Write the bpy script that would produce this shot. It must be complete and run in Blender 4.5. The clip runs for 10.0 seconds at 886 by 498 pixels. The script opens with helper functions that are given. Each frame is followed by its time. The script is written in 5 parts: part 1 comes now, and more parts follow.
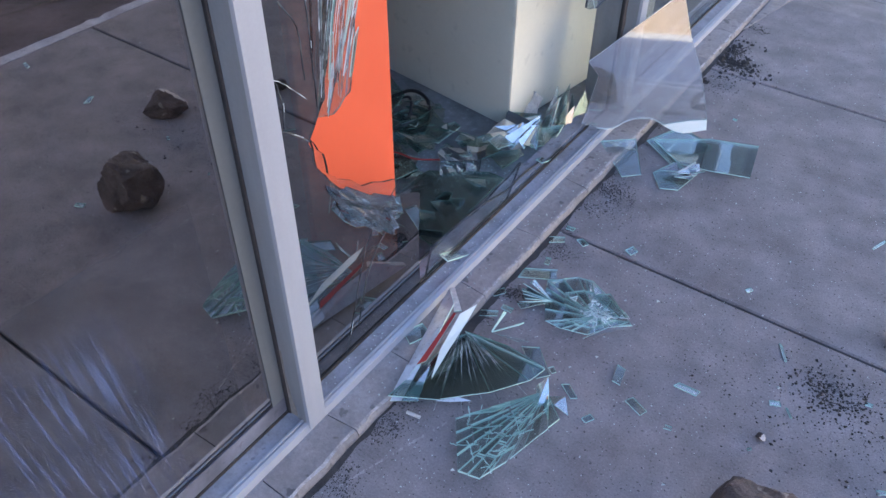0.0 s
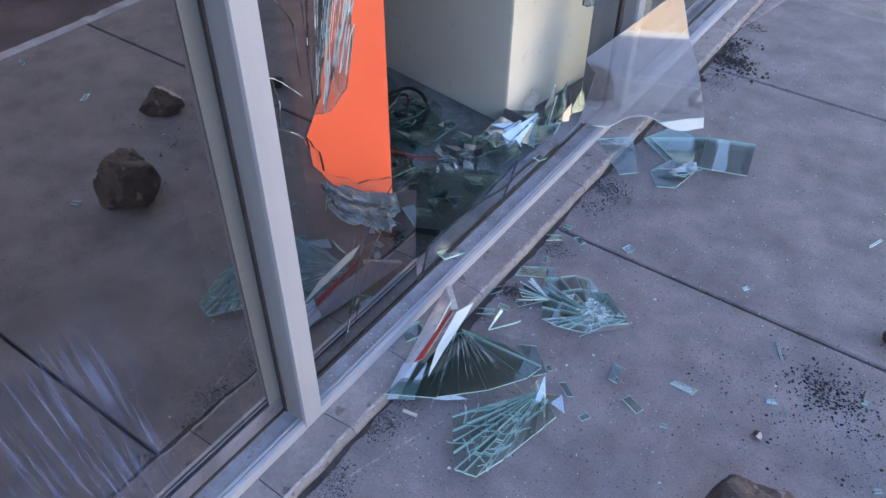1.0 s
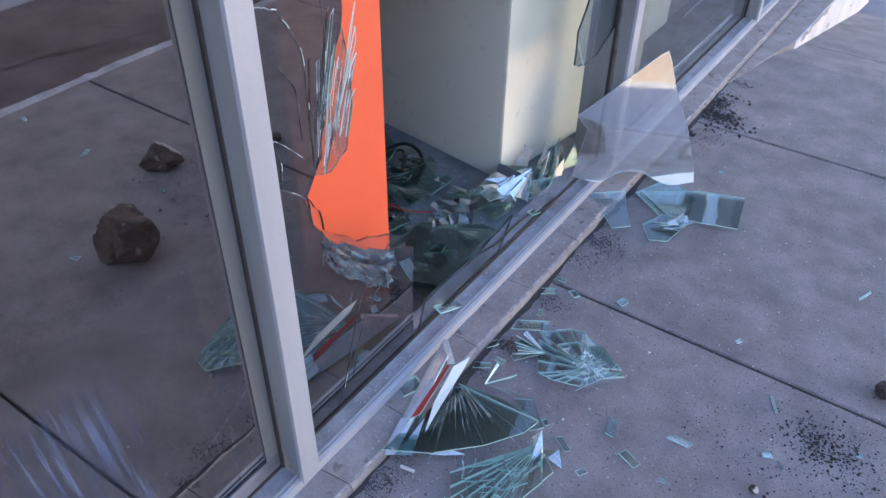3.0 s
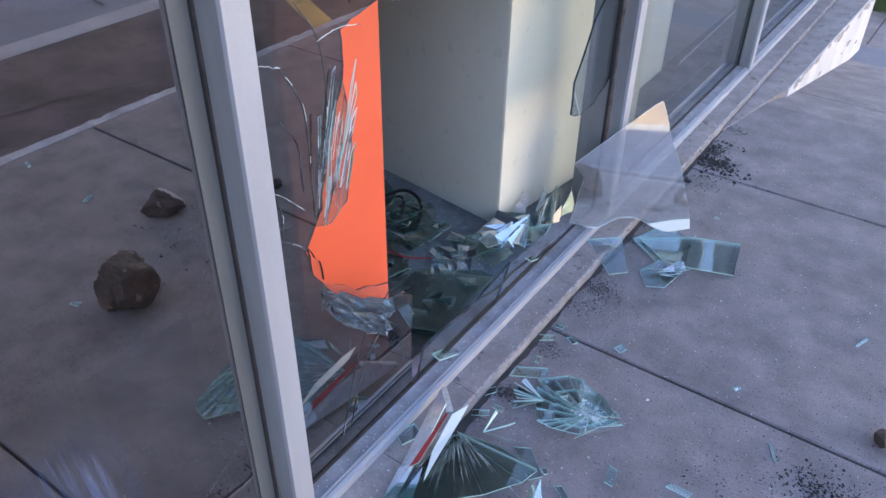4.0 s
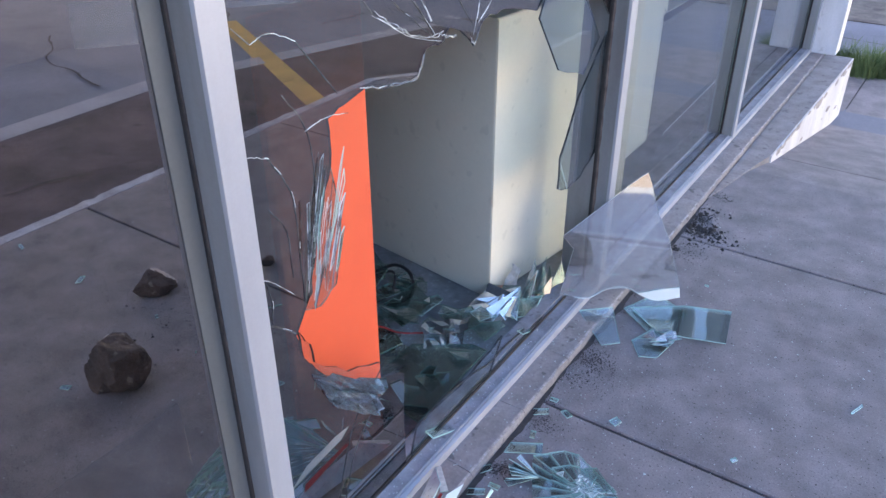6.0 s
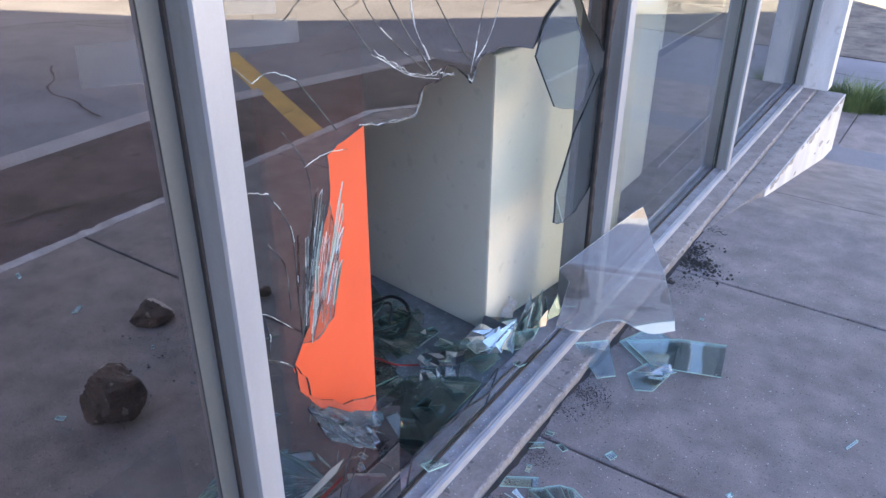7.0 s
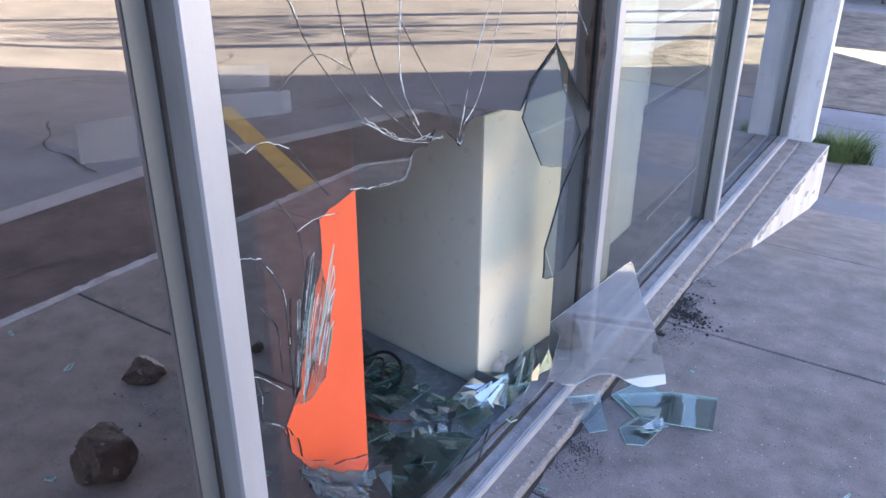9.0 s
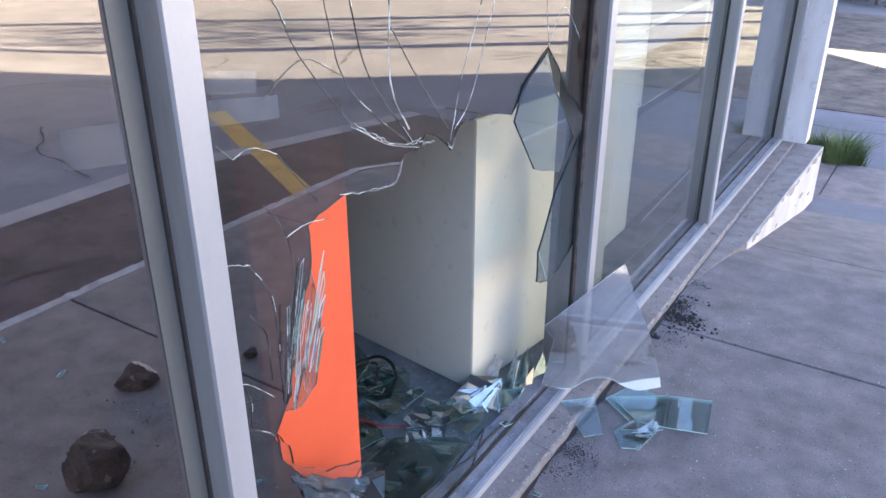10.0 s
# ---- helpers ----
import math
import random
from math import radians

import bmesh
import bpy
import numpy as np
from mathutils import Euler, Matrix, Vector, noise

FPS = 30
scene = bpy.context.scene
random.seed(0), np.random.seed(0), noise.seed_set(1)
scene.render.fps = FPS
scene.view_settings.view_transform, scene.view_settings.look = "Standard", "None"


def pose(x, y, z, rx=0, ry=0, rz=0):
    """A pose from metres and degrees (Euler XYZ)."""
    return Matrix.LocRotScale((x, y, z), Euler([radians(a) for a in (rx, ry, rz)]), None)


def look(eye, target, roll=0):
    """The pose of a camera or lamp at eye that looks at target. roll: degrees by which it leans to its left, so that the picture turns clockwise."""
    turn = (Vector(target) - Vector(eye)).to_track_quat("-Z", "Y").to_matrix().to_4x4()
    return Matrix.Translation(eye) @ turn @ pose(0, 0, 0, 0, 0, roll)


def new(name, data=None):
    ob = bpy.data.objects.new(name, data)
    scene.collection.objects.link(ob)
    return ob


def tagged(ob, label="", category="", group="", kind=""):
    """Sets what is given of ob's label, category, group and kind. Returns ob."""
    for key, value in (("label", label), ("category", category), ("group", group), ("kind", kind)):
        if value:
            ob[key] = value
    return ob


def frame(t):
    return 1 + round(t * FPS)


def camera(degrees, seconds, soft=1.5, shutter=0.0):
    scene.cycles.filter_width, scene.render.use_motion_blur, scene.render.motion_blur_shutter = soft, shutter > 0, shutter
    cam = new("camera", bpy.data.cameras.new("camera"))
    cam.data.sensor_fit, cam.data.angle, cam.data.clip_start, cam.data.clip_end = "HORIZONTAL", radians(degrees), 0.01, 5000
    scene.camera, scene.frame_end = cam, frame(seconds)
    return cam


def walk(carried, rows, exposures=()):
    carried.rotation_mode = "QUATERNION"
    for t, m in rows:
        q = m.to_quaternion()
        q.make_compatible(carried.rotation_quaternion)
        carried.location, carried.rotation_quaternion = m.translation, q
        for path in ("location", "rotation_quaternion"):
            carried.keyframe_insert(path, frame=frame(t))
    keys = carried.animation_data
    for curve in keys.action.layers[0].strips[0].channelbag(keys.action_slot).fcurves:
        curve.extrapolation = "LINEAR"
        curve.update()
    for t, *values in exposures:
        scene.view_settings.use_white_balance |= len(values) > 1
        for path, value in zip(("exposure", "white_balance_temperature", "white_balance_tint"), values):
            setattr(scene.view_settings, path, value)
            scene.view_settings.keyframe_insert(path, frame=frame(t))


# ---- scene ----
cam = camera(59.1, 10.0)
PATH = [
    (0, (0.914, -0.003, 1.465), (0.054, 1.214, 0.131), 0.4),
    (0.5, (0.918, 0.002, 1.461), (0.065, 1.217, 0.121), 0.4),
    (1, (0.914, 0.0, 1.463), (0.062, 1.217, 0.126), 0.6),
    (1.5, (0.913, -0.005, 1.472), (0.053, 1.227, 0.151), 0.7),
    (2, (0.913, -0.008, 1.477), (0.044, 1.241, 0.179), 0.7),
    (3.5, (0.911, -0.013, 1.51), (0.013, 1.303, 0.301), 0.9),
    (4, (0.913, -0.014, 1.523), (-0.004, 1.329, 0.358), 0.9),
    (4.5, (0.913, -0.011, 1.531), (-0.009, 1.356, 0.399), 0.6),
    (5, (0.912, -0.005, 1.547), (-0.022, 1.384, 0.453), 0.3),
    (5.5, (0.915, -0.003, 1.551), (-0.034, 1.404, 0.493), -0.1),
    (7, (0.924, -0.012, 1.572), (-0.047, 1.449, 0.612), 0.4),
    (7.5, (0.925, -0.016, 1.582), (-0.054, 1.462, 0.655), 0.4),
    (8, (0.927, -0.017, 1.595), (-0.047, 1.482, 0.696), 0.3),
    (8.5, (0.93, -0.017, 1.603), (-0.052, 1.493, 0.735), 0.1),
    (9, (0.938, -0.02, 1.608), (-0.05, 1.496, 0.757), 0.2),
    (9.5, (0.941, -0.019, 1.604), (-0.047, 1.504, 0.765), 0.2),
    (10, (0.943, -0.006, 1.609), (-0.04, 1.517, 0.764), 0.0),
]
walk(cam, [(t, look(eye, target, roll)) for t, eye, target, roll in PATH], [(0.0, 3.66, 6080, 16.5), (5.0, 3.74, 6080, 16.5), (10.0, 3.80, 6080, 16.5)])

# ---- world, sun, exposure ----
SUN_TO = Vector((-0.77, 0.64, 0.42)).normalized()
world = bpy.data.worlds.new("sky")
scene.world = world
world.use_nodes = True
wn = world.node_tree.nodes
sky = wn.new("ShaderNodeTexSky")
sky.sky_type, sky.sun_disc = "NISHITA", False
sky.sun_elevation = math.asin(SUN_TO.z)
sky.sun_rotation = math.atan2(SUN_TO.x, SUN_TO.y)
sky.air_density, sky.dust_density = 1.0, 1.5
wn["Background"].inputs["Strength"].default_value = 0.062
world.node_tree.links.new(sky.outputs[0], wn["Background"].inputs["Color"])
sun_data = bpy.data.lights.new("sun", "SUN")
sun_data.energy, sun_data.angle, sun_data.color = 5.0, radians(0.5), (1.0, 0.88, 0.52)
sun = new("sun", sun_data)
sun.matrix_world = look((0, 0, 30), Vector((0, 0, 30)) - SUN_TO)


# ---- materials ----
def material(name):
    m = bpy.data.materials.new(name)
    m.use_nodes = True
    return m, m.node_tree.nodes, m.node_tree.links


def noise_tex(n, l, scale, detail=6.0, rough=0.6, coords=None, stretch=None):
    tex = n.new("ShaderNodeTexNoise")
    tex.inputs["Scale"].default_value = scale
    tex.inputs["Detail"].default_value = detail
    tex.inputs["Roughness"].default_value = rough
    geo = n.new("ShaderNodeNewGeometry")
    src = geo.outputs["Position"]
    if stretch:
        mp = n.new("ShaderNodeMapping")
        mp.inputs["Scale"].default_value = stretch
        l.new(src, mp.inputs["Vector"])
        src = mp.outputs[0]
    l.new(src, tex.inputs["Vector"])
    return tex.outputs["Fac"]


def ramp(n, l, fac, stops):
    r = n.new("ShaderNodeValToRGB")
    el = r.color_ramp.elements
    while len(el) < len(stops):
        el.new(0.5)
    for e, (p, c) in zip(el, stops):
        e.position, e.color = p, (*c, 1) if len(c) == 3 else c
    l.new(fac, r.inputs[0])
    return r.outputs["Color"]


def blend(n, l, a, b, fac, mode="MIX"):
    mx = n.new("ShaderNodeMix")
    mx.data_type, mx.blend_type = "RGBA", mode
    for sock, val in ((mx.inputs[6], a), (mx.inputs[7], b), (mx.inputs[0], fac)):
        if hasattr(val, "links"):
            l.new(val, sock)
        elif isinstance(val, float):
            sock.default_value = val
        else:
            sock.default_value = (*val, 1)
    return mx.outputs[2]


def surface(name, base, dark, scale=3.0, grain=60.0, rough=0.8, metal=0.0, bump=0.15, spots=0.0, spot_colour=(0.03, 0.025, 0.025),
            spot_scale=40.0, pale=0.0, stretch=None, piece=0.0, bump_size=0.002, speck=0.8):
    """A matt or metal surface mottled at two scales, with dark spots and fine relief."""
    m, n, l = material(name)
    p = n["Principled BSDF"]
    col = ramp(n, l, noise_tex(n, l, scale, stretch=stretch), [(0.34, dark), (0.66, base)])
    fine = noise_tex(n, l, grain, 4.0, 0.7)
    col = blend(n, l, col, ramp(n, l, fine, [(0.3, (0.72, 0.72, 0.72)), (0.7, (1.12, 1.12, 1.12))]), speck, "MULTIPLY")
    if spots:
        s = ramp(n, l, noise_tex(n, l, spot_scale, 2.0, 0.5), [(0.64, (0, 0, 0)), (0.70, (1, 1, 1))])
        mul = n.new("ShaderNodeMath")
        mul.operation = "MULTIPLY"
        mul.inputs[1].default_value = spots
        l.new(s, mul.inputs[0])
        col = blend(n, l, col, spot_colour, mul.outputs[0])
    if pale:
        col = blend(n, l, col, (0.5, 0.48, 0.49), ramp(n, l, noise_tex(n, l, 210.0, 2.0, 0.5), [(0.70, (0, 0, 0)), (0.76, (pale, pale, pale))]))
        col = blend(n, l, col, (0.09, 0.075, 0.078), ramp(n, l, noise_tex(n, l, 1.3, 8.0, 0.75), [(0.56, (0, 0, 0)), (0.78, (0.5, 0.5, 0.5))]))
    if piece:
        info = n.new("ShaderNodeObjectInfo")
        col = blend(n, l, col, ramp(n, l, info.outputs["Random"], [(0, (1 - piece,) * 3), (1, (1 + piece,) * 3)]), 1.0, "MULTIPLY")
    l.new(col, p.inputs["Base Color"])
    p.inputs["Metallic"].default_value = metal
    rg = n.new("ShaderNodeMapRange")
    rg.inputs["To Min"].default_value, rg.inputs["To Max"].default_value = rough - 0.1, min(rough + 0.1, 1.0)
    l.new(fine, rg.inputs["Value"])
    l.new(rg.outputs[0], p.inputs["Roughness"])
    if bump:
        b = n.new("ShaderNodeBump")
        b.inputs["Strength"].default_value, b.inputs["Distance"].default_value = bump, bump_size
        l.new(fine, b.inputs["Height"])
        l.new(b.outputs[0], p.inputs["Normal"])
    return m


def sheet_glass(name, tint, mirror, fresnel=0.6, dust=0.0, rough=0.0, shine=(0.92, 0.95, 1.0), soil=(0.55, 0.53, 0.5)):
    """Clear or filmed glass: part goes straight through, part is mirrored; a little dust lies on it."""
    m, n, l = material(name)
    n.remove(n["Principled BSDF"])
    out = n["Material Output"]
    tr, gl, mix = n.new("ShaderNodeBsdfTransparent"), n.new("ShaderNodeBsdfGlossy"), n.new("ShaderNodeMixShader")
    tr.inputs[0].default_value = (*tint, 1)
    gl.inputs["Color"].default_value = (*shine, 1)
    gl.inputs["Roughness"].default_value = rough
    fr = n.new("ShaderNodeFresnel")
    fr.inputs["IOR"].default_value = 1.5
    ma = n.new("ShaderNodeMath")
    ma.operation, ma.use_clamp = "MULTIPLY_ADD", True
    ma.inputs[1].default_value, ma.inputs[2].default_value = fresnel, mirror
    l.new(fr.outputs[0], ma.inputs[0])
    l.new(ma.outputs[0], mix.inputs[0])
    l.new(tr.outputs[0], mix.inputs[1])
    l.new(gl.outputs[0], mix.inputs[2])
    last = mix.outputs[0]
    if dust:
        df, mix2 = n.new("ShaderNodeBsdfDiffuse"), n.new("ShaderNodeMixShader")
        df.inputs[0].default_value = (*soil, 1)
        f = noise_tex(n, l, 7.0, 8.0, 0.7, stretch=(1.0, 1.0, 0.35))
        mr = n.new("ShaderNodeMapRange")
        mr.inputs["From Min"].default_value, mr.inputs["From Max"].default_value = 0.42, 0.75
        mr.inputs["To Min"].default_value, mr.inputs["To Max"].default_value = dust * 0.3, dust
        l.new(f, mr.inputs["Value"])
        l.new(mr.outputs[0], mix2.inputs[0])
        l.new(last, mix2.inputs[1])
        l.new(df.outputs[0], mix2.inputs[2])
        last = mix2.outputs[0]
    l.new(last, out.inputs["Surface"])
    return m


def plain(name, colour, rough=0.5, metal=0.0, transmission=0.0):
    m, n, l = material(name)
    p = n["Principled BSDF"]
    p.inputs["Base Color"].default_value = (*colour, 1)
    p.inputs["Roughness"].default_value, p.inputs["Metallic"].default_value = rough, metal
    p.inputs["Transmission Weight"].default_value = transmission
    return m


M_PAVE = surface("pavement_concrete", (0.262, 0.228, 0.236), (0.165, 0.143, 0.148), 7.0, 190, 0.9, bump=1.0, spots=0.75, spot_scale=125, piece=0.05, speck=1.0, pale=0.9)
M_KERB = surface("kerb_mortar", (0.305, 0.268, 0.27), (0.21, 0.183, 0.182), 9, 110, 0.92, bump=0.6, spots=0.5, spot_scale=30, piece=0.1)
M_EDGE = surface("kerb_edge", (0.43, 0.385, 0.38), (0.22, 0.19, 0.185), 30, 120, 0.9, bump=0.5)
M_DIRT = surface("dirt", (0.065, 0.054, 0.052), (0.024, 0.021, 0.021), 20, 90, 0.95, bump=0.8)
M_ALU = surface("anodised_aluminium", (0.415, 0.415, 0.455), (0.34, 0.34, 0.375), 6, 160, 0.42, metal=0.2, bump=0.02, stretch=(1, 1, 0.15), speck=0.15)
# Post sides: stains, plus the shaded side's darker tone put into the colour.
M_ALUSIDE = surface("side_aluminium", (0.31, 0.315, 0.33), (0.21, 0.2, 0.195), 8, 120, 0.42, metal=0.4, bump=0.03, stretch=(1, 1, 0.12), speck=0.25)
M_DUSTALU = surface("dusty_aluminium", (0.31, 0.305, 0.35), (0.17, 0.16, 0.175), 10, 140, 0.75, metal=0.0, bump=0.1, spots=0.4, spot_scale=45, speck=0.6)
# Tones of the post's and sill's mirror images, put into colour.
M_REFLPOST = surface("post_reflection_tone", (0.2, 0.205, 0.205), (0.15, 0.155, 0.155), 9, 120, 0.45, metal=0.2, bump=0.03, speck=0.25, stretch=(1, 1, 0.12))
M_REFLSILL = surface("sill_reflection_tone", (0.2, 0.2, 0.25), (0.1, 0.1, 0.12), 9, 120, 0.5, metal=0.1, bump=0.04, speck=0.4, spots=0.3, spot_scale=40)
# The sky's pale reflection is put into this film's colour.
M_FLAP = surface("sky_toned_film", (0.52, 0.56, 0.64), (0.4, 0.43, 0.5), 30, 90, 0.3, metal=0.25, bump=0.05, speck=0.3)
M_SCUFF = surface("pale_scuff", (0.36, 0.325, 0.33), (0.25, 0.22, 0.225), 60, 260, 0.9, bump=0.5)
M_GASKET = surface("rubber_gasket", (0.035, 0.028, 0.025), (0.015, 0.012, 0.012), 30, 90, 0.7)
M_GRIME = surface("seal_grime", (0.085, 0.065, 0.056), (0.04, 0.03, 0.028), 25, 120, 0.85, bump=0.3)
M_TAN = surface("tan_stain", (0.3, 0.25, 0.215), (0.19, 0.155, 0.135), 25, 120, 0.8, bump=0.2)
M_RUST = surface("rust_stain", (0.24, 0.175, 0.145), (0.11, 0.08, 0.068), 25, 120, 0.85, bump=0.4)
M_FILM = sheet_glass("filmed_glass", (0.075, 0.088, 0.09), 0.37, 0.7, 0.012, shine=(1.0, 0.88, 0.79))
M_FILMB = sheet_glass("cracked_filmed_glass", (0.07, 0.13, 0.135), 0.27, 0.7, 0.012, shine=(1.0, 0.9, 0.83))
M_FILM2 = sheet_glass("lighter_filmed_glass", (0.78, 0.82, 0.82), 0.22, 0.8, 0.03)
M_FILM3 = sheet_glass("grey_filmed_glass", (0.48, 0.58, 0.61), 0.2, 0.8, 0.03)
M_BACK = sheet_glass("glass_back", (0.97, 0.98, 0.98), 0.0, 0.1)
M_CLEAR = sheet_glass("clear_glass", (0.93, 0.97, 0.955), 0.0, 0.5, 0.02)
M_SHARD = sheet_glass("green_glass", (0.84, 0.91, 0.88), 0.03, 0.65, 0.03)
M_DARK = sheet_glass("dark_filmed_glass", (0.66, 0.80, 0.75), 0.05, 0.8, 0.06)
M_MIRROR = sheet_glass("filmed_shard", (0.6, 0.65, 0.65), 0.40, 0.6, 0.08, 0.03)
M_TINT = sheet_glass("tinted_shard", (0.72, 0.82, 0.79), 0.14, 0.8, 0.05, 0.02)
M_DUSTY = sheet_glass("dusty_filmed_shard", (0.84, 0.86, 0.86), 0.36, 0.6, 0.34, 0.03, soil=(0.66, 0.63, 0.63))
M_SILVER = sheet_glass("silvered_crazed_glass", (0.66, 0.76, 0.72), 0.08, 0.8, 0.03, 0.02)
M_SCRAP = sheet_glass("film_scrap", (0.8, 0.85, 0.85), 0.16, 0.8, 0.05, 0.04, soil=(0.6, 0.64, 0.68))
M_PALEPATCH = sheet_glass("pale_patch", (0.97, 0.97, 0.97), 0.0, 0.0, 0.16, soil=(0.6, 0.62, 0.68))


def streak_layer(name, y0, y1, z0, z1):
    """A clear sheet over glass, painted with bluish slanting streaks that fade out at its borders."""
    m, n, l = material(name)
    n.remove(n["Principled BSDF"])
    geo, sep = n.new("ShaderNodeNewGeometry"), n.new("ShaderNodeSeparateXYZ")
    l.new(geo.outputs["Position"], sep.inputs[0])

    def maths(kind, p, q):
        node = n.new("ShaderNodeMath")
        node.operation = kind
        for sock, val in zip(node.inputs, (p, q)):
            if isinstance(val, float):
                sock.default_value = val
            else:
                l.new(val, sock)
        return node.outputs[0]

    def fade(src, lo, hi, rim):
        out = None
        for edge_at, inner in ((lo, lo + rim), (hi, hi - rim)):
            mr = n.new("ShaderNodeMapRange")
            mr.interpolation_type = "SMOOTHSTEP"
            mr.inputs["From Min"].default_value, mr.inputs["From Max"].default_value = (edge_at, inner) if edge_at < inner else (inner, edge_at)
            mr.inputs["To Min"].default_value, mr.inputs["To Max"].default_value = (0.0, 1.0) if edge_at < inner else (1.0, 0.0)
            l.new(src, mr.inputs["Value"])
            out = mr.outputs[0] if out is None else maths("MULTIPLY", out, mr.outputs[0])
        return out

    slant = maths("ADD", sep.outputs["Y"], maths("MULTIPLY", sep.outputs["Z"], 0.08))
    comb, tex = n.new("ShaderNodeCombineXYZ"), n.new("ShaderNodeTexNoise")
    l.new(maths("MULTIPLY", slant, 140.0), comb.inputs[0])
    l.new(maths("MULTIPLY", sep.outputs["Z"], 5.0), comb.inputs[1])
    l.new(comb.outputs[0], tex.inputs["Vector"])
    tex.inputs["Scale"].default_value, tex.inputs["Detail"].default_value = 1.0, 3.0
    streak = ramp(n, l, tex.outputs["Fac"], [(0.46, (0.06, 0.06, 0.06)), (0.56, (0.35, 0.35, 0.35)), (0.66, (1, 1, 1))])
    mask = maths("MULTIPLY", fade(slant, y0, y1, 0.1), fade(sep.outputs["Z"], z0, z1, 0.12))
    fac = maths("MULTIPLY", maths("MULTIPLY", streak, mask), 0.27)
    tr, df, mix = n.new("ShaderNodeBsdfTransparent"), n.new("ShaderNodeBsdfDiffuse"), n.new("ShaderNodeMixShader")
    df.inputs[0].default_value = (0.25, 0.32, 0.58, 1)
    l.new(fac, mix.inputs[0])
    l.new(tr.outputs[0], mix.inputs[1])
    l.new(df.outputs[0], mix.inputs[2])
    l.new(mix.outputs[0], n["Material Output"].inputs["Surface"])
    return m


M_STREAKS = streak_layer("bluish_streaks", 0.02, 0.46, 0.05, 0.66)
M_FOIL = surface("silver_film", (0.74, 0.77, 0.8), (0.6, 0.64, 0.68), 30, 90, 0.16, metal=0.92, bump=0.04, speck=0.3)
M_GEDGE = plain("glass_edge", (0.58, 0.82, 0.76), 0.2, 0.0, 0.25)
# Darker copy of glass_edge for most shards on the shop floor.
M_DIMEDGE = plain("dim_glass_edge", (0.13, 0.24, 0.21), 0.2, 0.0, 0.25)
M_CRUMB = surface("glass_crumb", (0.72, 0.76, 0.76), (0.3, 0.34, 0.34), 300, 900, 0.25, bump=0.0)
# Glints and darks of cracks and broken edges are put into these colours.
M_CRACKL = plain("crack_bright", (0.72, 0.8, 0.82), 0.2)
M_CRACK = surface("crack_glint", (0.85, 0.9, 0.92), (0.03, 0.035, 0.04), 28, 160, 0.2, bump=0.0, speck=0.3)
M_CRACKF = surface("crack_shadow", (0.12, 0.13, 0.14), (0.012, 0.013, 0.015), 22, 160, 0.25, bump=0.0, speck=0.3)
M_ORANGE = surface("orange_paint", (0.70, 0.108, 0.042), (0.65, 0.094, 0.036), 3, 60, 0.5, bump=0.01, speck=0.08)
M_BEIGE = surface("cream_enamel", (0.75, 0.70, 0.585), (0.69, 0.645, 0.54), 2.5, 70, 0.42, bump=0.015, spots=0.1, spot_scale=18, speck=0.1)
M_WHITE = surface("white_board", (0.76, 0.78, 0.74), (0.7, 0.72, 0.68), 2, 50, 0.55, bump=0.01, speck=0.1)
M_DARKFILL = surface("dark_fill_grey", (0.16, 0.17, 0.2), (0.12, 0.13, 0.155), 2, 60, 0.5, bump=0.01, speck=0.15)
M_PAINT = surface("white_masonry_paint", (0.69, 0.67, 0.69), (0.5, 0.475, 0.48), 4, 90, 0.8, bump=0.25, spots=0.35, spot_colour=(0.32, 0.29, 0.27), spot_scale=22, speck=0.25, stretch=(1, 1, 0.35))
M_PLASTER = surface("plaster", (0.6, 0.56, 0.55), (0.42, 0.38, 0.37), 2.5, 60, 0.85, bump=0.4)
M_FLOOR = surface("dark_floor", (0.27, 0.275, 0.29), (0.13, 0.134, 0.14), 6, 60, 0.55, bump=0.2, spots=0.4, spot_colour=(0.3, 0.34, 0.34), spot_scale=60)
# Dark grey chosen so that the unseen interior stays dim.
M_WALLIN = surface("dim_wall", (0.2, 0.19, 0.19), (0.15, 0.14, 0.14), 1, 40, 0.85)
M_ASPHALT = surface("asphalt", (0.185, 0.188, 0.232), (0.125, 0.127, 0.16), 1.1, 60, 0.92, bump=0.3, spots=0.3, spot_scale=5.0, spot_colour=(0.1, 0.095, 0.11), speck=0.7)
M_DIRTROAD = surface("dusty_road", (0.19, 0.16, 0.145), (0.06, 0.05, 0.048), 3.5, 50, 0.95, bump=0.7, spots=0.4, spot_scale=5.0)
M_GUTTER = surface("stained_gutter", (0.115, 0.08, 0.088), (0.047, 0.032, 0.037), 3.5, 60, 0.9, bump=0.5, spots=0.6, spot_scale=9.0, speck=1.0)
M_STRIP = surface("concrete_strip", (0.34, 0.33, 0.36), (0.25, 0.24, 0.26), 2, 70, 0.9, bump=0.4)
M_BRICK = surface("brown_render", (0.11, 0.08, 0.068), (0.075, 0.055, 0.048), 1.5, 40, 0.9, bump=0.3)
M_KERBTOP = surface("worn_whitewash", (0.5, 0.475, 0.51), (0.3, 0.28, 0.3), 9, 90, 0.85, bump=0.3, spots=0.4, spot_colour=(0.2, 0.18, 0.18), spot_scale=25)
M_YELLOW = surface("yellow_line", (0.55, 0.33, 0.07), (0.36, 0.22, 0.06), 4, 60, 0.8, bump=0.2)
M_ROCK = surface("brown_rock", (0.145, 0.1, 0.086), (0.06, 0.042, 0.038), 14, 90, 0.95, bump=1.0, spots=0.4, spot_colour=(0.45, 0.4, 0.37), spot_scale=30, bump_size=0.006)
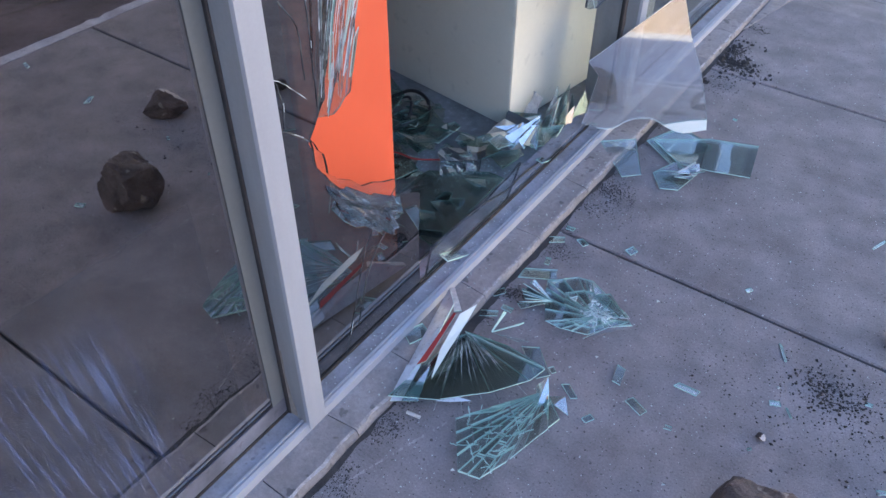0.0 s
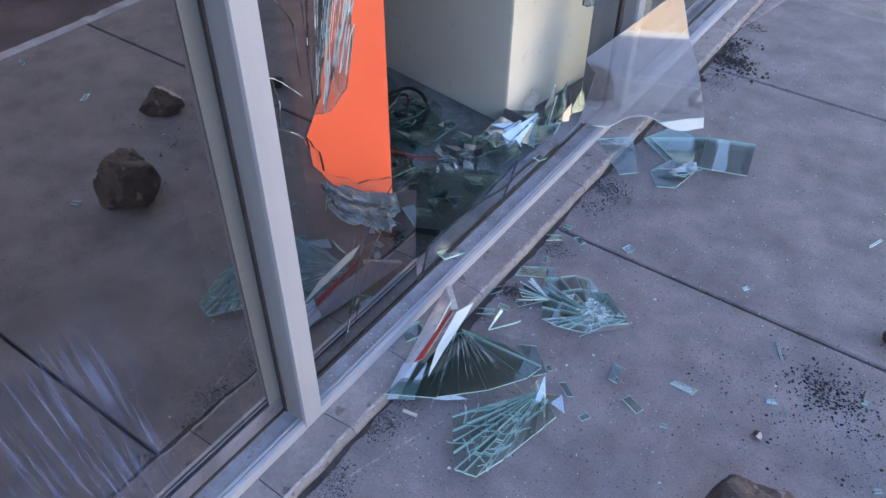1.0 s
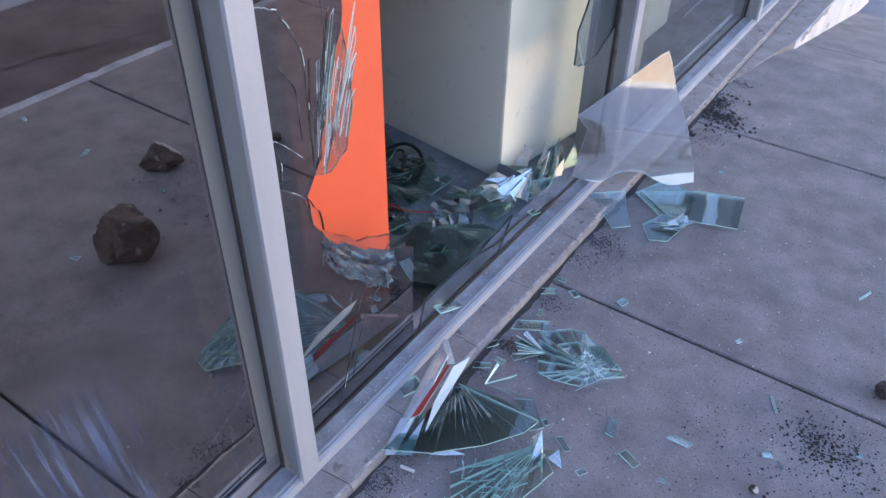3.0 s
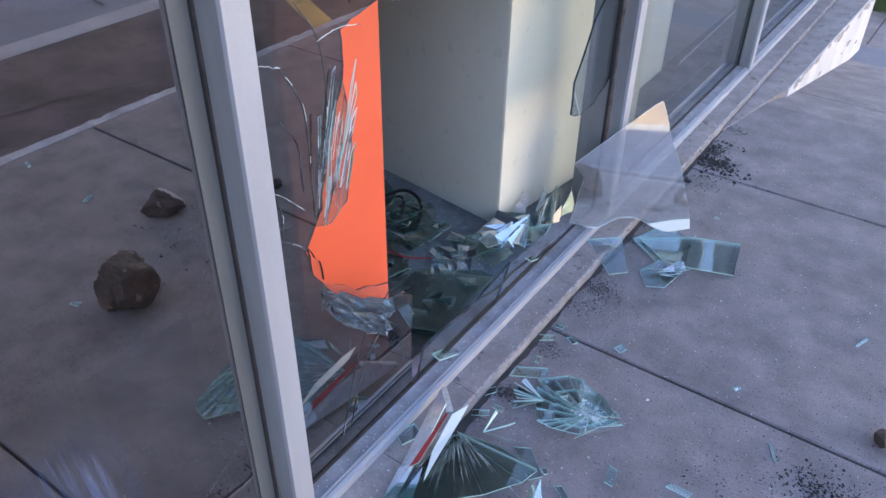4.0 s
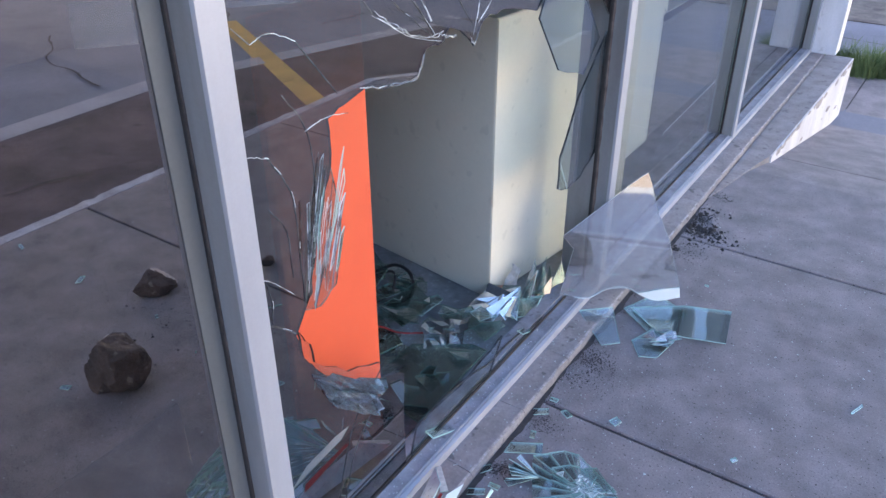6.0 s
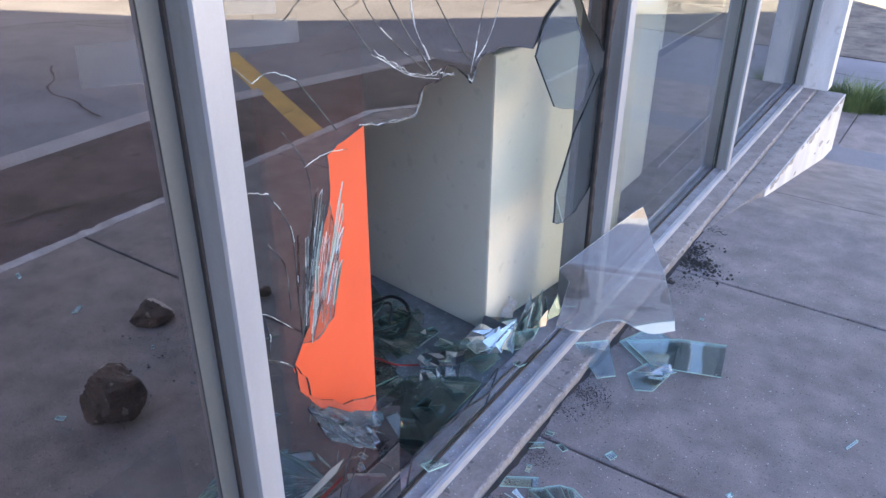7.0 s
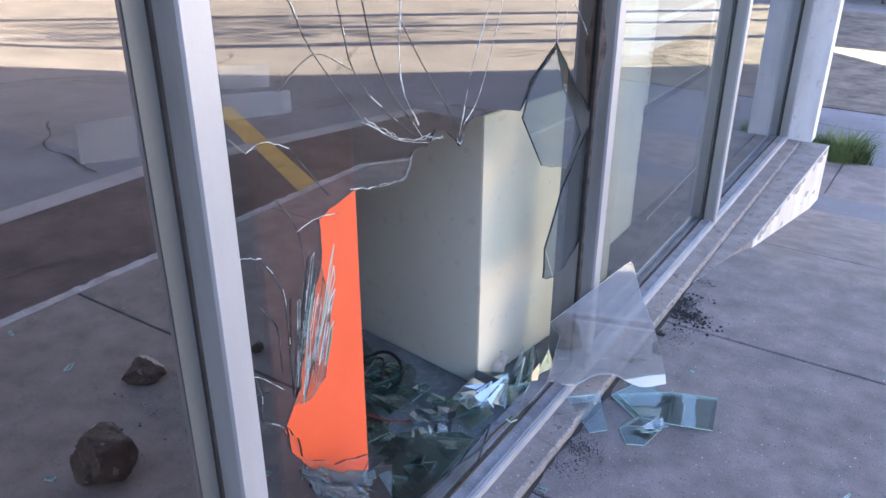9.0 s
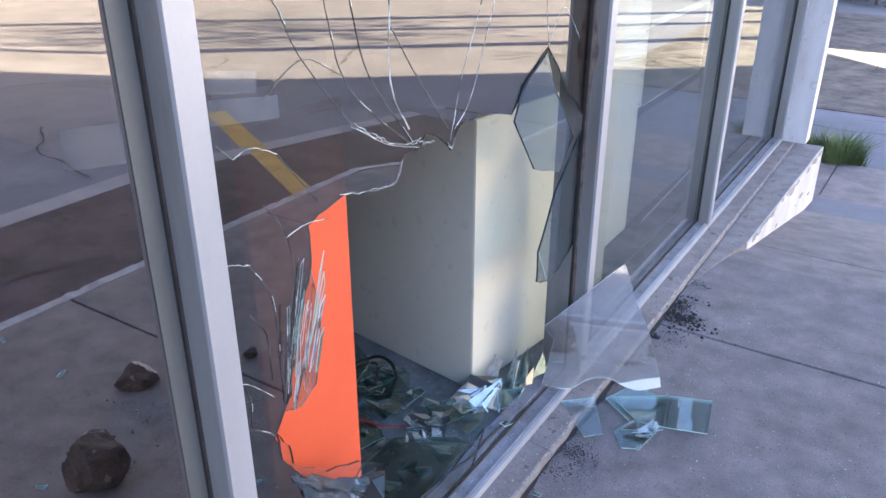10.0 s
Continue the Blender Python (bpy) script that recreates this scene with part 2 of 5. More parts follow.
M_ROCKP = surface("pale_fracture", (0.52, 0.47, 0.46), (0.3, 0.26, 0.25), 18, 90, 0.9, bump=1.0, bump_size=0.006)
M_CABLE = plain("black_cable", (0.012, 0.012, 0.014), 0.4)
M_RED = plain("red_wire", (0.35, 0.03, 0.03), 0.45)
M_PAPER = surface("crumpled_paper", (0.6, 0.56, 0.53), (0.45, 0.42, 0.4), 20, 80, 0.85, bump=0.3)
M_GRASS = surface("grass_blade", (0.16, 0.215, 0.075), (0.075, 0.12, 0.04), 8, 40, 0.7, bump=0.0)
M_HEDGE = surface("shrub_leaf", (0.075, 0.11, 0.04), (0.035, 0.055, 0.02), 3, 20, 0.7, bump=0.0)
M_BLUE = surface("blue_cloth_sheet", (0.08, 0.14, 0.4), (0.06, 0.1, 0.3), 3, 40, 0.7)


# ---- mesh tools ----
def part(name, bm, mat, parent=None, label="", smooth=False):
    """Links a bmesh as one mesh object under a thing or part. mat: one material or a list."""
    bmesh.ops.recalc_face_normals(bm, faces=bm.faces)
    me = bpy.data.meshes.new(name)
    bm.to_mesh(me)
    bm.free()
    for mm in mat if isinstance(mat, (list, tuple)) else [mat]:
        me.materials.append(mm)
    if smooth:
        me.shade_smooth()
    ob = new(name, me)
    if parent:
        ob.parent = parent
    if label:
        tagged(ob, label)
    return ob


def thing(name, place=(0, 0, 0), label="", category="", group="", kind=""):
    ob = new(name)
    ob.location = place
    ob.empty_display_size = 0.05
    return tagged(ob, label, category, group, kind)


def add_box(bm, a, b, bevel=0.0):
    vs = [bm.verts.new((x, y, z)) for x in (a[0], b[0]) for y in (a[1], b[1]) for z in (a[2], b[2])]
    fs = [bm.faces.new([vs[i] for i in q]) for q in ((0, 1, 3, 2), (4, 6, 7, 5), (0, 4, 5, 1), (2, 3, 7, 6), (0, 2, 6, 4), (1, 5, 7, 3))]
    if bevel:
        es = {e for f in fs for e in f.edges}
        bmesh.ops.bevel(bm, geom=list(es), offset=bevel, segments=2, affect="EDGES", profile=0.7)
    return bm


def box(a, b, bevel=0.0):
    return add_box(bmesh.new(), a, b, bevel)


def add_prism(bm, front, shift, edge_index=0, back_index=0):
    """A slab: the outline front (3D points), and the same moved by shift. Its rim takes material edge_index."""
    v1 = [bm.verts.new(p) for p in front]
    v2 = [bm.verts.new(Vector(p) + Vector(shift)) for p in front]
    fs = [bm.faces.new(v1), bm.faces.new(v2[::-1])]
    fs[1].material_index = back_index
    for i in range(len(front)):
        j = (i + 1) % len(front)
        f = bm.faces.new((v1[i], v2[i], v2[j], v1[j]))
        f.material_index = edge_index
    big = [f for f in fs if len(f.verts) > 4]
    if big:
        bm.normal_update()
        bmesh.ops.triangulate(bm, faces=big)
    return bm


def profile_bar(profile, y0, y1):
    """A profile in x and z, drawn out along y."""
    return add_prism(bmesh.new(), [(x, y0, z) for x, z in profile], (0, y1 - y0, 0))


def smooth_line(points, n=6):
    pts = [Vector(p) for p in points]
    if len(pts) < 3:
        return pts
    out = []
    ext = [2 * pts[0] - pts[1]] + pts + [2 * pts[-1] - pts[-2]]
    for i in range(1, len(ext) - 2):
        a, b, c, d = ext[i - 1:i + 3]
        for k in range(n):
            t = k / n
            out.append(0.5 * (2 * b + (c - a) * t + (2 * a - 5 * b + 4 * c - d) * t * t + (3 * b - a - 3 * c + d) * t ** 3))
    return out + [pts[-1]]


def add_tube(bm, points, radius, sides=5):
    rings = []
    for i, p in enumerate(points):
        d = (points[min(i + 1, len(points) - 1)] - points[max(i - 1, 0)]).normalized()
        u = d.orthogonal().normalized()
        w = d.cross(u)
        rings.append([bm.verts.new(p + radius * (math.cos(2 * math.pi * k / sides) * u + math.sin(2 * math.pi * k / sides) * w)) for k in range(sides)])
    for a, b in zip(rings, rings[1:]):
        for k in range(sides):
            bm.faces.new((a[k], a[(k + 1) % sides], b[(k + 1) % sides], b[k]))
    bm.faces.new(rings[0][::-1])
    bm.faces.new(rings[-1])
    return bm


def crinkle(name, corners, nu, nv, amp, mat, parent, seed, folds=0.0, label="", thick=0.0012):
    """A creased thin sheet between four corners: accordion folds along one way and uneven dents, flat-faceted, with a back."""
    a, b, c, d = [Vector(p) for p in corners]
    n = (b - a).cross(d - a).normalized()
    r = random.Random(seed)
    bm = bmesh.new()
    layers = []
    heights = [[r.uniform(-1, 1) for _ in range(nv + 1)] for _ in range(nu + 1)]
    for side in (0.0, -thick):
        grid = []
        for i in range(nu + 1):
            row = []
            for j in range(nv + 1):
                u, v = i / nu, j / nv
                p = a.lerp(b, u).lerp(d.lerp(c, u), v)
                fold = abs((v * folds) % 1.0 - 0.5) * 4 - 1 if folds else 0.0
                edge = i in (0, nu) or j in (0, nv)
                q = n * (amp * (0.6 * fold + 0.6 * heights[i][j]) + side)
                if edge:
                    q = q + (a - c) * 0.05 * heights[i][j]
                row.append(bm.verts.new(p + q))
            grid.append(row)
        layers.append(grid)
    for k, grid in enumerate(layers):
        for i in range(nu):
            for j in range(nv):
                q = (grid[i][j], grid[i + 1][j], grid[i + 1][j + 1], grid[i][j + 1])
                for tri in ((q[0], q[1], q[2]), (q[0], q[2], q[3])):
                    bm.faces.new(tri if k == 0 else tri[::-1])
    f, k = layers
    ring = [(i, 0) for i in range(nu)] + [(nu, j) for j in range(nv)] + [(i, nv) for i in range(nu, 0, -1)] + [(0, j) for j in range(nv, 0, -1)]
    for (i, j), (m, o) in zip(ring, ring[1:] + ring[:1]):
        bm.faces.new((f[i][j], k[i][j], k[m][o], f[m][o]))
    return part(name, bm, mat, parent, label)


def ground_z(y):
    """The pavement's height: level, then falling towards the far corner."""
    if y < 3.6:
        return 0.0
    if y < 5.5:
        return -0.38 * (y - 3.6) / 1.9
    return -0.38 - 0.03 * min(y - 5.5, 2.0)


# ---- ground, road and pavement ----
def ground_sheet():
    bm = bmesh.new()
    xs = [-400, -60, -20, -6, 0, 2.0, 2.6, 3.3, 4, 5, 6, 8, 10, 14, 20, 60, 400]
    ys = [-400, -60, -20, -8, -4, 0, 2, 3, 4, 5, 6, 6.6, 8, 10, 12, 16, 24, 60, 400]
    def z(x, y):
        s = min(max((y - 3) / 3.4, 0), 1)
        return -0.12 - 0.33 * s
    grid = [[bm.verts.new((x, y, z(x, y))) for y in ys] for x in xs]
    for i in range(len(xs) - 1):
        for j in range(len(ys) - 1):
            bm.faces.new((grid[i][j], grid[i + 1][j], grid[i + 1][j + 1], grid[i][j + 1]))
    return bm


tagged(part("road", ground_sheet(), M_ASPHALT), "cracked grey asphalt road, half in evening shade", "road", kind="structure")


def laid_strip(name, x0, x1, y0, y1, mat, label, lift=0.004, shear=0.0):
    bm = bmesh.new()
    n = max(2, int((y1 - y0) / 0.1))
    rows = []
    for i in range(n + 1):
        y = y0 + (y1 - y0) * i / n
        s = min(max((y - 3) / 3.4, 0), 1)
        rows.append([bm.verts.new((x, y, -0.12 - 0.33 * s + lift)) for x in (x0 + shear * (y - y0), x1 + shear * (y - y0))])
    for a, b in zip(rows, rows[1:]):
        bm.faces.new((a[0], a[1], b[1], b[0]))
    return tagged(part(name, bm, mat), label, "road marking" if "line" in name else "gutter", kind="structure")


laid_strip("gutter", 2.12, 3.34, -20, 6.6, M_GUTTER, "oil-stained reddish-brown parking strip beside the kerb")
laid_strip("concrete_strip", 3.34, 3.52, -20, 6.6, M_STRIP, "pale worn concrete strip along the road", 0.006)
bm = bmesh.new()
a, b, w = Vector((2.2, 3.28, -0.112)), Vector((4.7, 4.78, -0.112)), Vector((-0.045, 0.076, 0))
for e in (a, b):
    e.z = -0.12 - 0.33 * min(max((e.y - 3) / 3.4, 0), 1) + 0.009
bm.faces.new([bm.verts.new(p) for p in (a - w, b - w, b + w, a + w)])
tagged(part("parking_line", bm, M_YELLOW), "worn yellow parking line painted on the road", "road marking", kind="structure")

pavement = thing("pavement", label="grey concrete pavement slabs littered with broken glass", category="pavement", kind="structure")
JOINTS = [-9.0, -6.6, -4.25, -3.08, -1.91, -0.74, 0.43, 1.6, 2.77, 3.94, 5.45, 6.75]
GAP = 0.0045


def slab(x0, x1, y0, y1):
    bm = bmesh.new()
    n = 6
    top, low = [], []
    xs = [x0, x0 + 0.004, x1 - 0.004, x1]
    ys = [y0, y0 + 0.004] + [y0 + (y1 - y0) * k / n for k in range(1, n)] + [y1 - 0.004, y1]
    grid = []
    for i, x in enumerate(xs):
        row = []
        for j, y in enumerate(ys):
            edge = i in (0, 3) or j in (0, len(ys) - 1)
            row.append(bm.verts.new((x, y + 0.0035 * (noise.noise((x * 9, y * 5, 1))), ground_z(y) - (0.004 if edge else 0.0))))
        grid.append(row)
    for i in range(3):
        for j in range(len(ys) - 1):
            bm.faces.new((grid[i][j], grid[i + 1][j], grid[i + 1][j + 1], grid[i][j + 1]))
    ring = [grid[i][0] for i in range(4)] + grid[3][1:] + [grid[i][-1] for i in (2, 1, 0)] + grid[0][-2:0:-1]
    lows = [bm.verts.new((v.co.x, v.co.y, v.co.z - 0.1)) for v in ring]
    for k in range(len(ring)):
        j = (k + 1) % len(ring)
        bm.faces.new((ring[k], ring[j], lows[j], lows[k]))
    return part("slab", bm, M_PAVE, pavement)


for y0, y1 in zip(JOINTS, JOINTS[1:]):
    if y0 > 5:
        slab(0.05, 0.37 - GAP, y0 + 0.012, y1)
        slab(0.37 + GAP, 2.06, y0 + 0.012, y1)
    else:
        slab(0.176, 2.06, y0 + GAP, y1 - GAP)
bm = bmesh.new()
for y0, y1 in zip(JOINTS, JOINTS[1:]):
    v = [bm.verts.new((x, y, ground_z(y) - 0.011)) for x, y in ((0.1, y0), (2.06, y0), (2.06, y1 - 0.001), (0.1, y1 - 0.001))]
    bm.faces.new(v)
part("joint_bed", bm, M_DIRT, pavement, "dark dirt in the slab joints")
kerbstone = bmesh.new()
ys = [JOINTS[0] + (JOINTS[-1] - JOINTS[0]) * k / 400 for k in range(401)]
prev = None
for y in ys:
    j = 0.012 * noise.noise((y * 7, 3, 0)) + 0.014 * noise.noise((y * 23, 3, 0))
    cur = [kerbstone.verts.new((x, y, z)) for x, z in ((2.06, ground_z(y)), (2.115 + j, ground_z(y) + 0.001), (2.12 + j, ground_z(y) - 0.015), (2.12, ground_z(y) - 0.5), (2.06, ground_z(y) - 0.5))]
    if prev:
        for k in range(5):
            kerbstone.faces.new((prev[k], prev[(k + 1) % 5], cur[(k + 1) % 5], cur[k]))
    prev = cur
tagged(part("kerb", kerbstone, M_KERBTOP), "whitewashed edge of the pavement beside the road", "kerb", kind="structure")

# ---- mortar step below the window sill ----
ledge = thing("ledge", label="cracked mortar ledge in short lengths below the window sill", category="ledge", kind="structure")
rng = random.Random(4)
y = -2.6
while y < 5.55:
    y1 = min(y + rng.uniform(0.2, 0.3), 5.6)
    bm = bmesh.new()
    n = 16
    rows = []
    s0, s1 = 0.035 * noise.noise((y * 31, 1, 7)), 0.035 * noise.noise((y1 * 31, 1, 7))
    for k in range(n + 1):
        yy = y + 0.0012 + (y1 - y - 0.0024) * k / n
        yi = yy + s0 + (s1 - s0) * k / n
        ym = (yy + yi) / 2 + 0.006 * noise.noise((yi * 40, 3, 3))
        o = 0.004 * noise.noise((yy * 14, 0, 2)) + 0.0022 * noise.noise((yy * 60, 0, 5))
        h = 0.022 + 0.002 * noise.noise((yy * 9, 4, 1))
        rows.append([bm.verts.new(p) for p in ((0.06, yi, -0.05), (0.06, yi, h), (0.118, ym, h + 0.0008), (0.170 + o, yy, h), (0.177 + 1.6 * o, yy, h - 0.0015), (0.182 + o, yy, h - 0.012), (0.186 + o, yy, -0.05))])
    for p, q in zip(rows, rows[1:]):
        for k in range(7):
            f = bm.faces.new((p[k], p[(k + 1) % 7], q[(k + 1) % 7], q[k]))
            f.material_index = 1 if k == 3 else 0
    bm.faces.new(rows[0])
    bm.faces.new(rows[-1][::-1])
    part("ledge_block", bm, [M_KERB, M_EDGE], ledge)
    y = y1
bm = bmesh.new()
prev = None
for k in range(420):
    yy = -1.2 + k * 0.0125
    w = 0.014 + 0.024 * noise.noise((yy * 3.1, 1, 1)) + 0.008 * noise.noise((yy * 21, 5, 1))
    if w < 0.002:
        prev = None
        continue
    off = 0.184 + 0.003 * noise.noise((yy * 14, 0, 2))
    cur = [bm.verts.new((off, yy, ground_z(yy) + 0.002)), bm.verts.new((off + w, yy, ground_z(yy) + 0.0012))]
    if prev:
        bm.faces.new((prev[0], prev[1], cur[1], cur[0]))
    prev = cur
tagged(part("dirt_seam", bm, M_DIRT), "dark grit along the foot of the mortar ledge", "dirt", kind="stuff")

plinth = thing("plinth", (0, 0, 0), "concrete plinth with a peeling white painted face, where the pavement falls", "plinth", kind="structure")
top = [(0.187, 3.15, 0.006), (0.296, 3.76, 0.006), (0.345, 5.62, 0.016), (0.187, 5.62, 0.016)]
part("body", add_prism(bmesh.new(), top, (0, 0, -0.6)), M_KERB, plinth)
part("face", add_prism(bmesh.new(), [(0.298, 3.76, 0.004), (0.348, 5.623, 0.014), (0.348, 5.623, -0.6), (0.298, 3.76, -0.6)], (0.006, 0, 0)), M_PAINT, plinth, "peeling white paint")

rng = random.Random(66)
for k in range(34):
    y = rng.uniform(3.85, 5.58)
    low = -0.03 * rng.random() ** 2 if k % 4 else rng.uniform(-0.3, -0.05)
    n = rng.randint(5, 8)
    size = rng.uniform(0.012, 0.05)
    ring = []
    for i in range(n):
        an = 6.283 * i / n
        q = size * rng.uniform(0.5, 1.2)
        yy, zz = y + q * 1.6 * math.cos(an), min(0.004, low + 0.5 * q * math.sin(an))
        ring.append((0.3055 + 0.05 * (yy - 3.76) / 1.863, yy, zz))
    if low > ground_z(y):
        part("paint_loss", add_prism(bmesh.new(), ring, (-0.003, 0, 0)), M_EDGE, plinth, "bare concrete where the paint has peeled")

# ---- building ----
HEAD = 2.9
def structure(name, bm, mat, label, category):
    return tagged(part(name, bm, mat), label, category, kind="structure")


structure("floor", box((-4, -6, -0.1), (-0.02, 5.6, 0.03)), M_FLOOR, "dark shop floor strewn with broken glass", "floor")
structure("wall_north", box((-4.1, 5.62, -0.6), (-0.02, 5.76, 3.7)), M_PLASTER, "plastered end wall of the shop", "wall")
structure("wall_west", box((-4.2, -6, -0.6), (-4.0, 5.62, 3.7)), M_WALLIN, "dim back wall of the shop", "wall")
structure("wall_south", box((-4.0, -6.2, -0.6), (0.1, -6.0, 3.7)), M_PLASTER, "plastered wall of the shop", "wall")
structure("wall_east", box((-0.1, -6.0, -0.1), (0.09, -2.6, HEAD)), M_PLASTER, "plastered wall beside the shop window", "wall")
structure("wall_header", box((-0.1, -6.0, HEAD + 0.04), (0.11, 5.62, 3.7)), M_PLASTER, "plain wall above the shop windows", "wall")
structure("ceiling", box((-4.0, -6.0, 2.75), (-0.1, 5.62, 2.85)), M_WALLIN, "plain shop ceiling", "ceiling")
structure("roof", box((-4.2, -6.2, 3.7), (0.12, 5.78, 3.8)), M_PLASTER, "flat roof of the shop", "roof")
bm = box((-0.03, 5.6, 0.017), (0.243, 5.75, HEAD + 0.3), 0.006)
structure("pillar", bm, M_PAINT, "white painted pillar with flaking edges on the plinth", "pillar")

frame_set = thing("window_frame", label="weathered aluminium shop-window frame with dark rubber seals", category="window frame", kind="structure")
SILL = [(-0.02, 0.02), (-0.02, 0.058), (0.023, 0.058), (0.023, 0.05), (0.034, 0.05), (0.037, 0.0455), (0.0745, 0.043), (0.0745, 0.02)]
LIP = [(0.0748, 0.02), (0.0748, 0.0475), (0.0795, 0.0475), (0.081, 0.0415), (0.0835, 0.0415), (0.085, 0.046), (0.0945, 0.044), (0.0975, 0.015)]
sill = part("sill", profile_bar(SILL, -2.6, 5.6), M_DUSTALU, frame_set, "dusty grey sill")
part("sill_lip", profile_bar(LIP, -2.6, 5.6), M_ALU, sill)
part("head_rail", box((-0.05, -2.6, HEAD), (0.09, 5.6, HEAD + 0.04)), M_ALU, frame_set)
POSTS = [(-0.9, -0.85), (0.655, 0.705), (2.193, 2.241), (3.795, 3.843), (5.55, 5.6)]
for y0, y1 in POSTS:
    p = part("post", box((0.0885, y0, 0.03), (0.0985, y1, HEAD), 0.0015), M_ALU, frame_set)
    part("post_web", box((-0.05, y0 + 0.001, 0.03), (0.0885, y1 - 0.001, HEAD)), M_ALUSIDE, p, "stained sides of the post, toned darker than its front")
    for ya, yb in ((y0 - 0.002, y0 + 0.001), (y1 - 0.001, y1 + 0.002)):
        part("gasket", box((0.0335, ya - 0.001, 0.047), (0.0405, yb + 0.001, HEAD)), M_GASKET, p, "black rubber seal")
        part("gasket_lip", box((0.0408, ya - 0.0004, 0.047), (0.0435, yb + 0.0004, HEAD)), M_GRIME, p, "brown grime along the seal")
def rust_run(y, z_low, count, width, bulge_z, seed, mat):
    """A ragged brown stain that runs up the side of a post beside its seal."""
    bm = bmesh.new()
    prev = None
    for k in range(count):
        z = z_low + k * 0.014
        w = width + 0.005 * max(0, noise.noise((z * 4, seed, 0)) + 0.35) + 0.003 * noise.noise((z * 23, seed + 5, 0)) + 0.016 * max(0, 1 - abs(z - bulge_z) / 0.1)
        cur = [bm.verts.new((0.0436, y, z)), bm.verts.new((0.0436 + max(w, 0.001), y, z))]
        if prev:
            bm.faces.new((prev[0], prev[1], cur[1], cur[0]))
        prev = cur
    part("rust", bm, mat, frame_set, "brown rust stains on the post")


rust_run(2.1933, 0.25, 150, 0.005, 1.17, 2, M_RUST)
rust_run(0.6553, 0.048, 16, 0.004, 0.06, 6, M_TAN)
# Strips on the pane paint the reflections of post and sill.
for lo, hi, mat in (((0.0334, 0.618, 0.1002), (0.0352, 0.6515, HEAD), M_REFLPOST), ((0.0334, -0.848, 0.055), (0.0352, 0.6515, 0.1), M_REFLSILL)):
    part("reflection_strip", box(lo, hi), mat, frame_set, "dull strip painted as the frame's reflection in the glass")
for y0, y1 in ((-0.848, 0.653), (0.707, 2.19), (2.243, 3.793), (3.845, 5.548)):
    part("bottom_gasket", box((0.0335, y0, 0.046), (0.0372, y1, 0.0545)), M_GASKET, frame_set, "black rubber seal")



# ---- windows ----
GX = 0.033
def pane(name, y0, y1, mat, parent):
    ob = part(name, add_prism(bmesh.new(), [(GX, y0, 0.05), (GX, y1, 0.05), (GX, y1, HEAD), (GX, y0, HEAD)], (-0.006, 0, 0), 1, 2), [mat, M_GEDGE, M_BACK], parent)
    ob.visible_shadow = mat is M_FILM
    return ob


for i, (y0, y1, mat) in enumerate(((-2.6, -0.9, M_FILM), (-0.85, 0.655, M_FILM), (2.241, 3.795, M_FILM2), (3.843, 5.55, M_FILM2))):
    w = thing("window_%d" % (i + 1), (0, 0, 0), "dusty mirror-filmed shop window pane in an aluminium frame", "window", kind="structure")
    pane("pane", y0, y1, mat, w)

broken = thing("window_5", (0, 0, 0), "shattered shop window with a jagged hole and radiating cracks", "window", kind="structure")


def glass_piece(name, outline, mat, x=0.033, shift=(-0.006, 0, 0), parent=None, label="", rim=None):
    ob = part(name, add_prism(bmesh.new(), [(x, y, z) for y, z in outline], shift, 1, 2), [mat, rim or M_CRACKF, M_BACK], parent or broken, label)
    ob.visible_shadow = mat is M_FILMB
    return ob


def jagged(outline, size, seed, steps=3):
    """Breaks the straight edges of an outline into small uneven ones."""
    r = random.Random(seed)
    out = []
    for (ya, za), (yb, zb) in zip(outline, outline[1:]):
        out.append((ya, za))
        d = math.hypot(yb - ya, zb - za)
        for k in range(1, steps):
            t = k / steps
            o = r.uniform(-size, size) * min(1, d / 0.08)
            out.append((ya + (yb - ya) * t - o * (zb - za) / max(d, 1e-6), za + (zb - za) * t + o * (yb - ya) / max(d, 1e-6)))
    return out + [outline[-1]]


LOWER_EDGE = [(1.144, 0.050), (1.149, 0.343), (1.055, 0.388), (0.966, 0.440), (0.887, 0.519), (0.833, 0.600), (0.820, 0.661)]
LEFT_EDGE = [(0.851, 0.703), (0.874, 0.729), (0.898, 0.826), (0.932, 0.92), (0.957, 0.985), (0.955, 1.05), (1.0, 1.062), (1.068, 1.076)]
TOP_EDGE = [(1.139, 1.056), (1.226, 1.053), (1.258, 1.099), (1.320, 1.099), (1.341, 1.124), (1.405, 1.092), (1.441, 1.060), (1.477, 1.108), (1.559, 1.116), (1.728, 1.077), (1.839, 1.164), (1.921, 1.222), (2.028, 1.116), (2.193, 0.971)]
edge = jagged(LOWER_EDGE + LEFT_EDGE + TOP_EDGE, 0.006, 2)
glass_piece("pane", [(0.705, 0.050)] + edge + [(2.193, HEAD), (0.705, HEAD)], M_FILMB)
glass_piece("pane_fragment", jagged([(1.055, 0.388), (1.149, 0.362), (1.058, 0.437), (0.953, 0.483), (0.861, 0.570), (0.855, 0.619), (0.826, 0.668), (0.833, 0.600), (0.887, 0.519), (0.966, 0.440)], 0.004, 3), M_CLEAR)
glass_piece("pane_fragment", jagged([(2.193, 0.922), (2.028, 0.768), (1.934, 0.607), (1.936, 0.506), (2.008, 0.478), (2.092, 0.484), (2.193, 0.536)], 0.004, 5), M_FILM3)
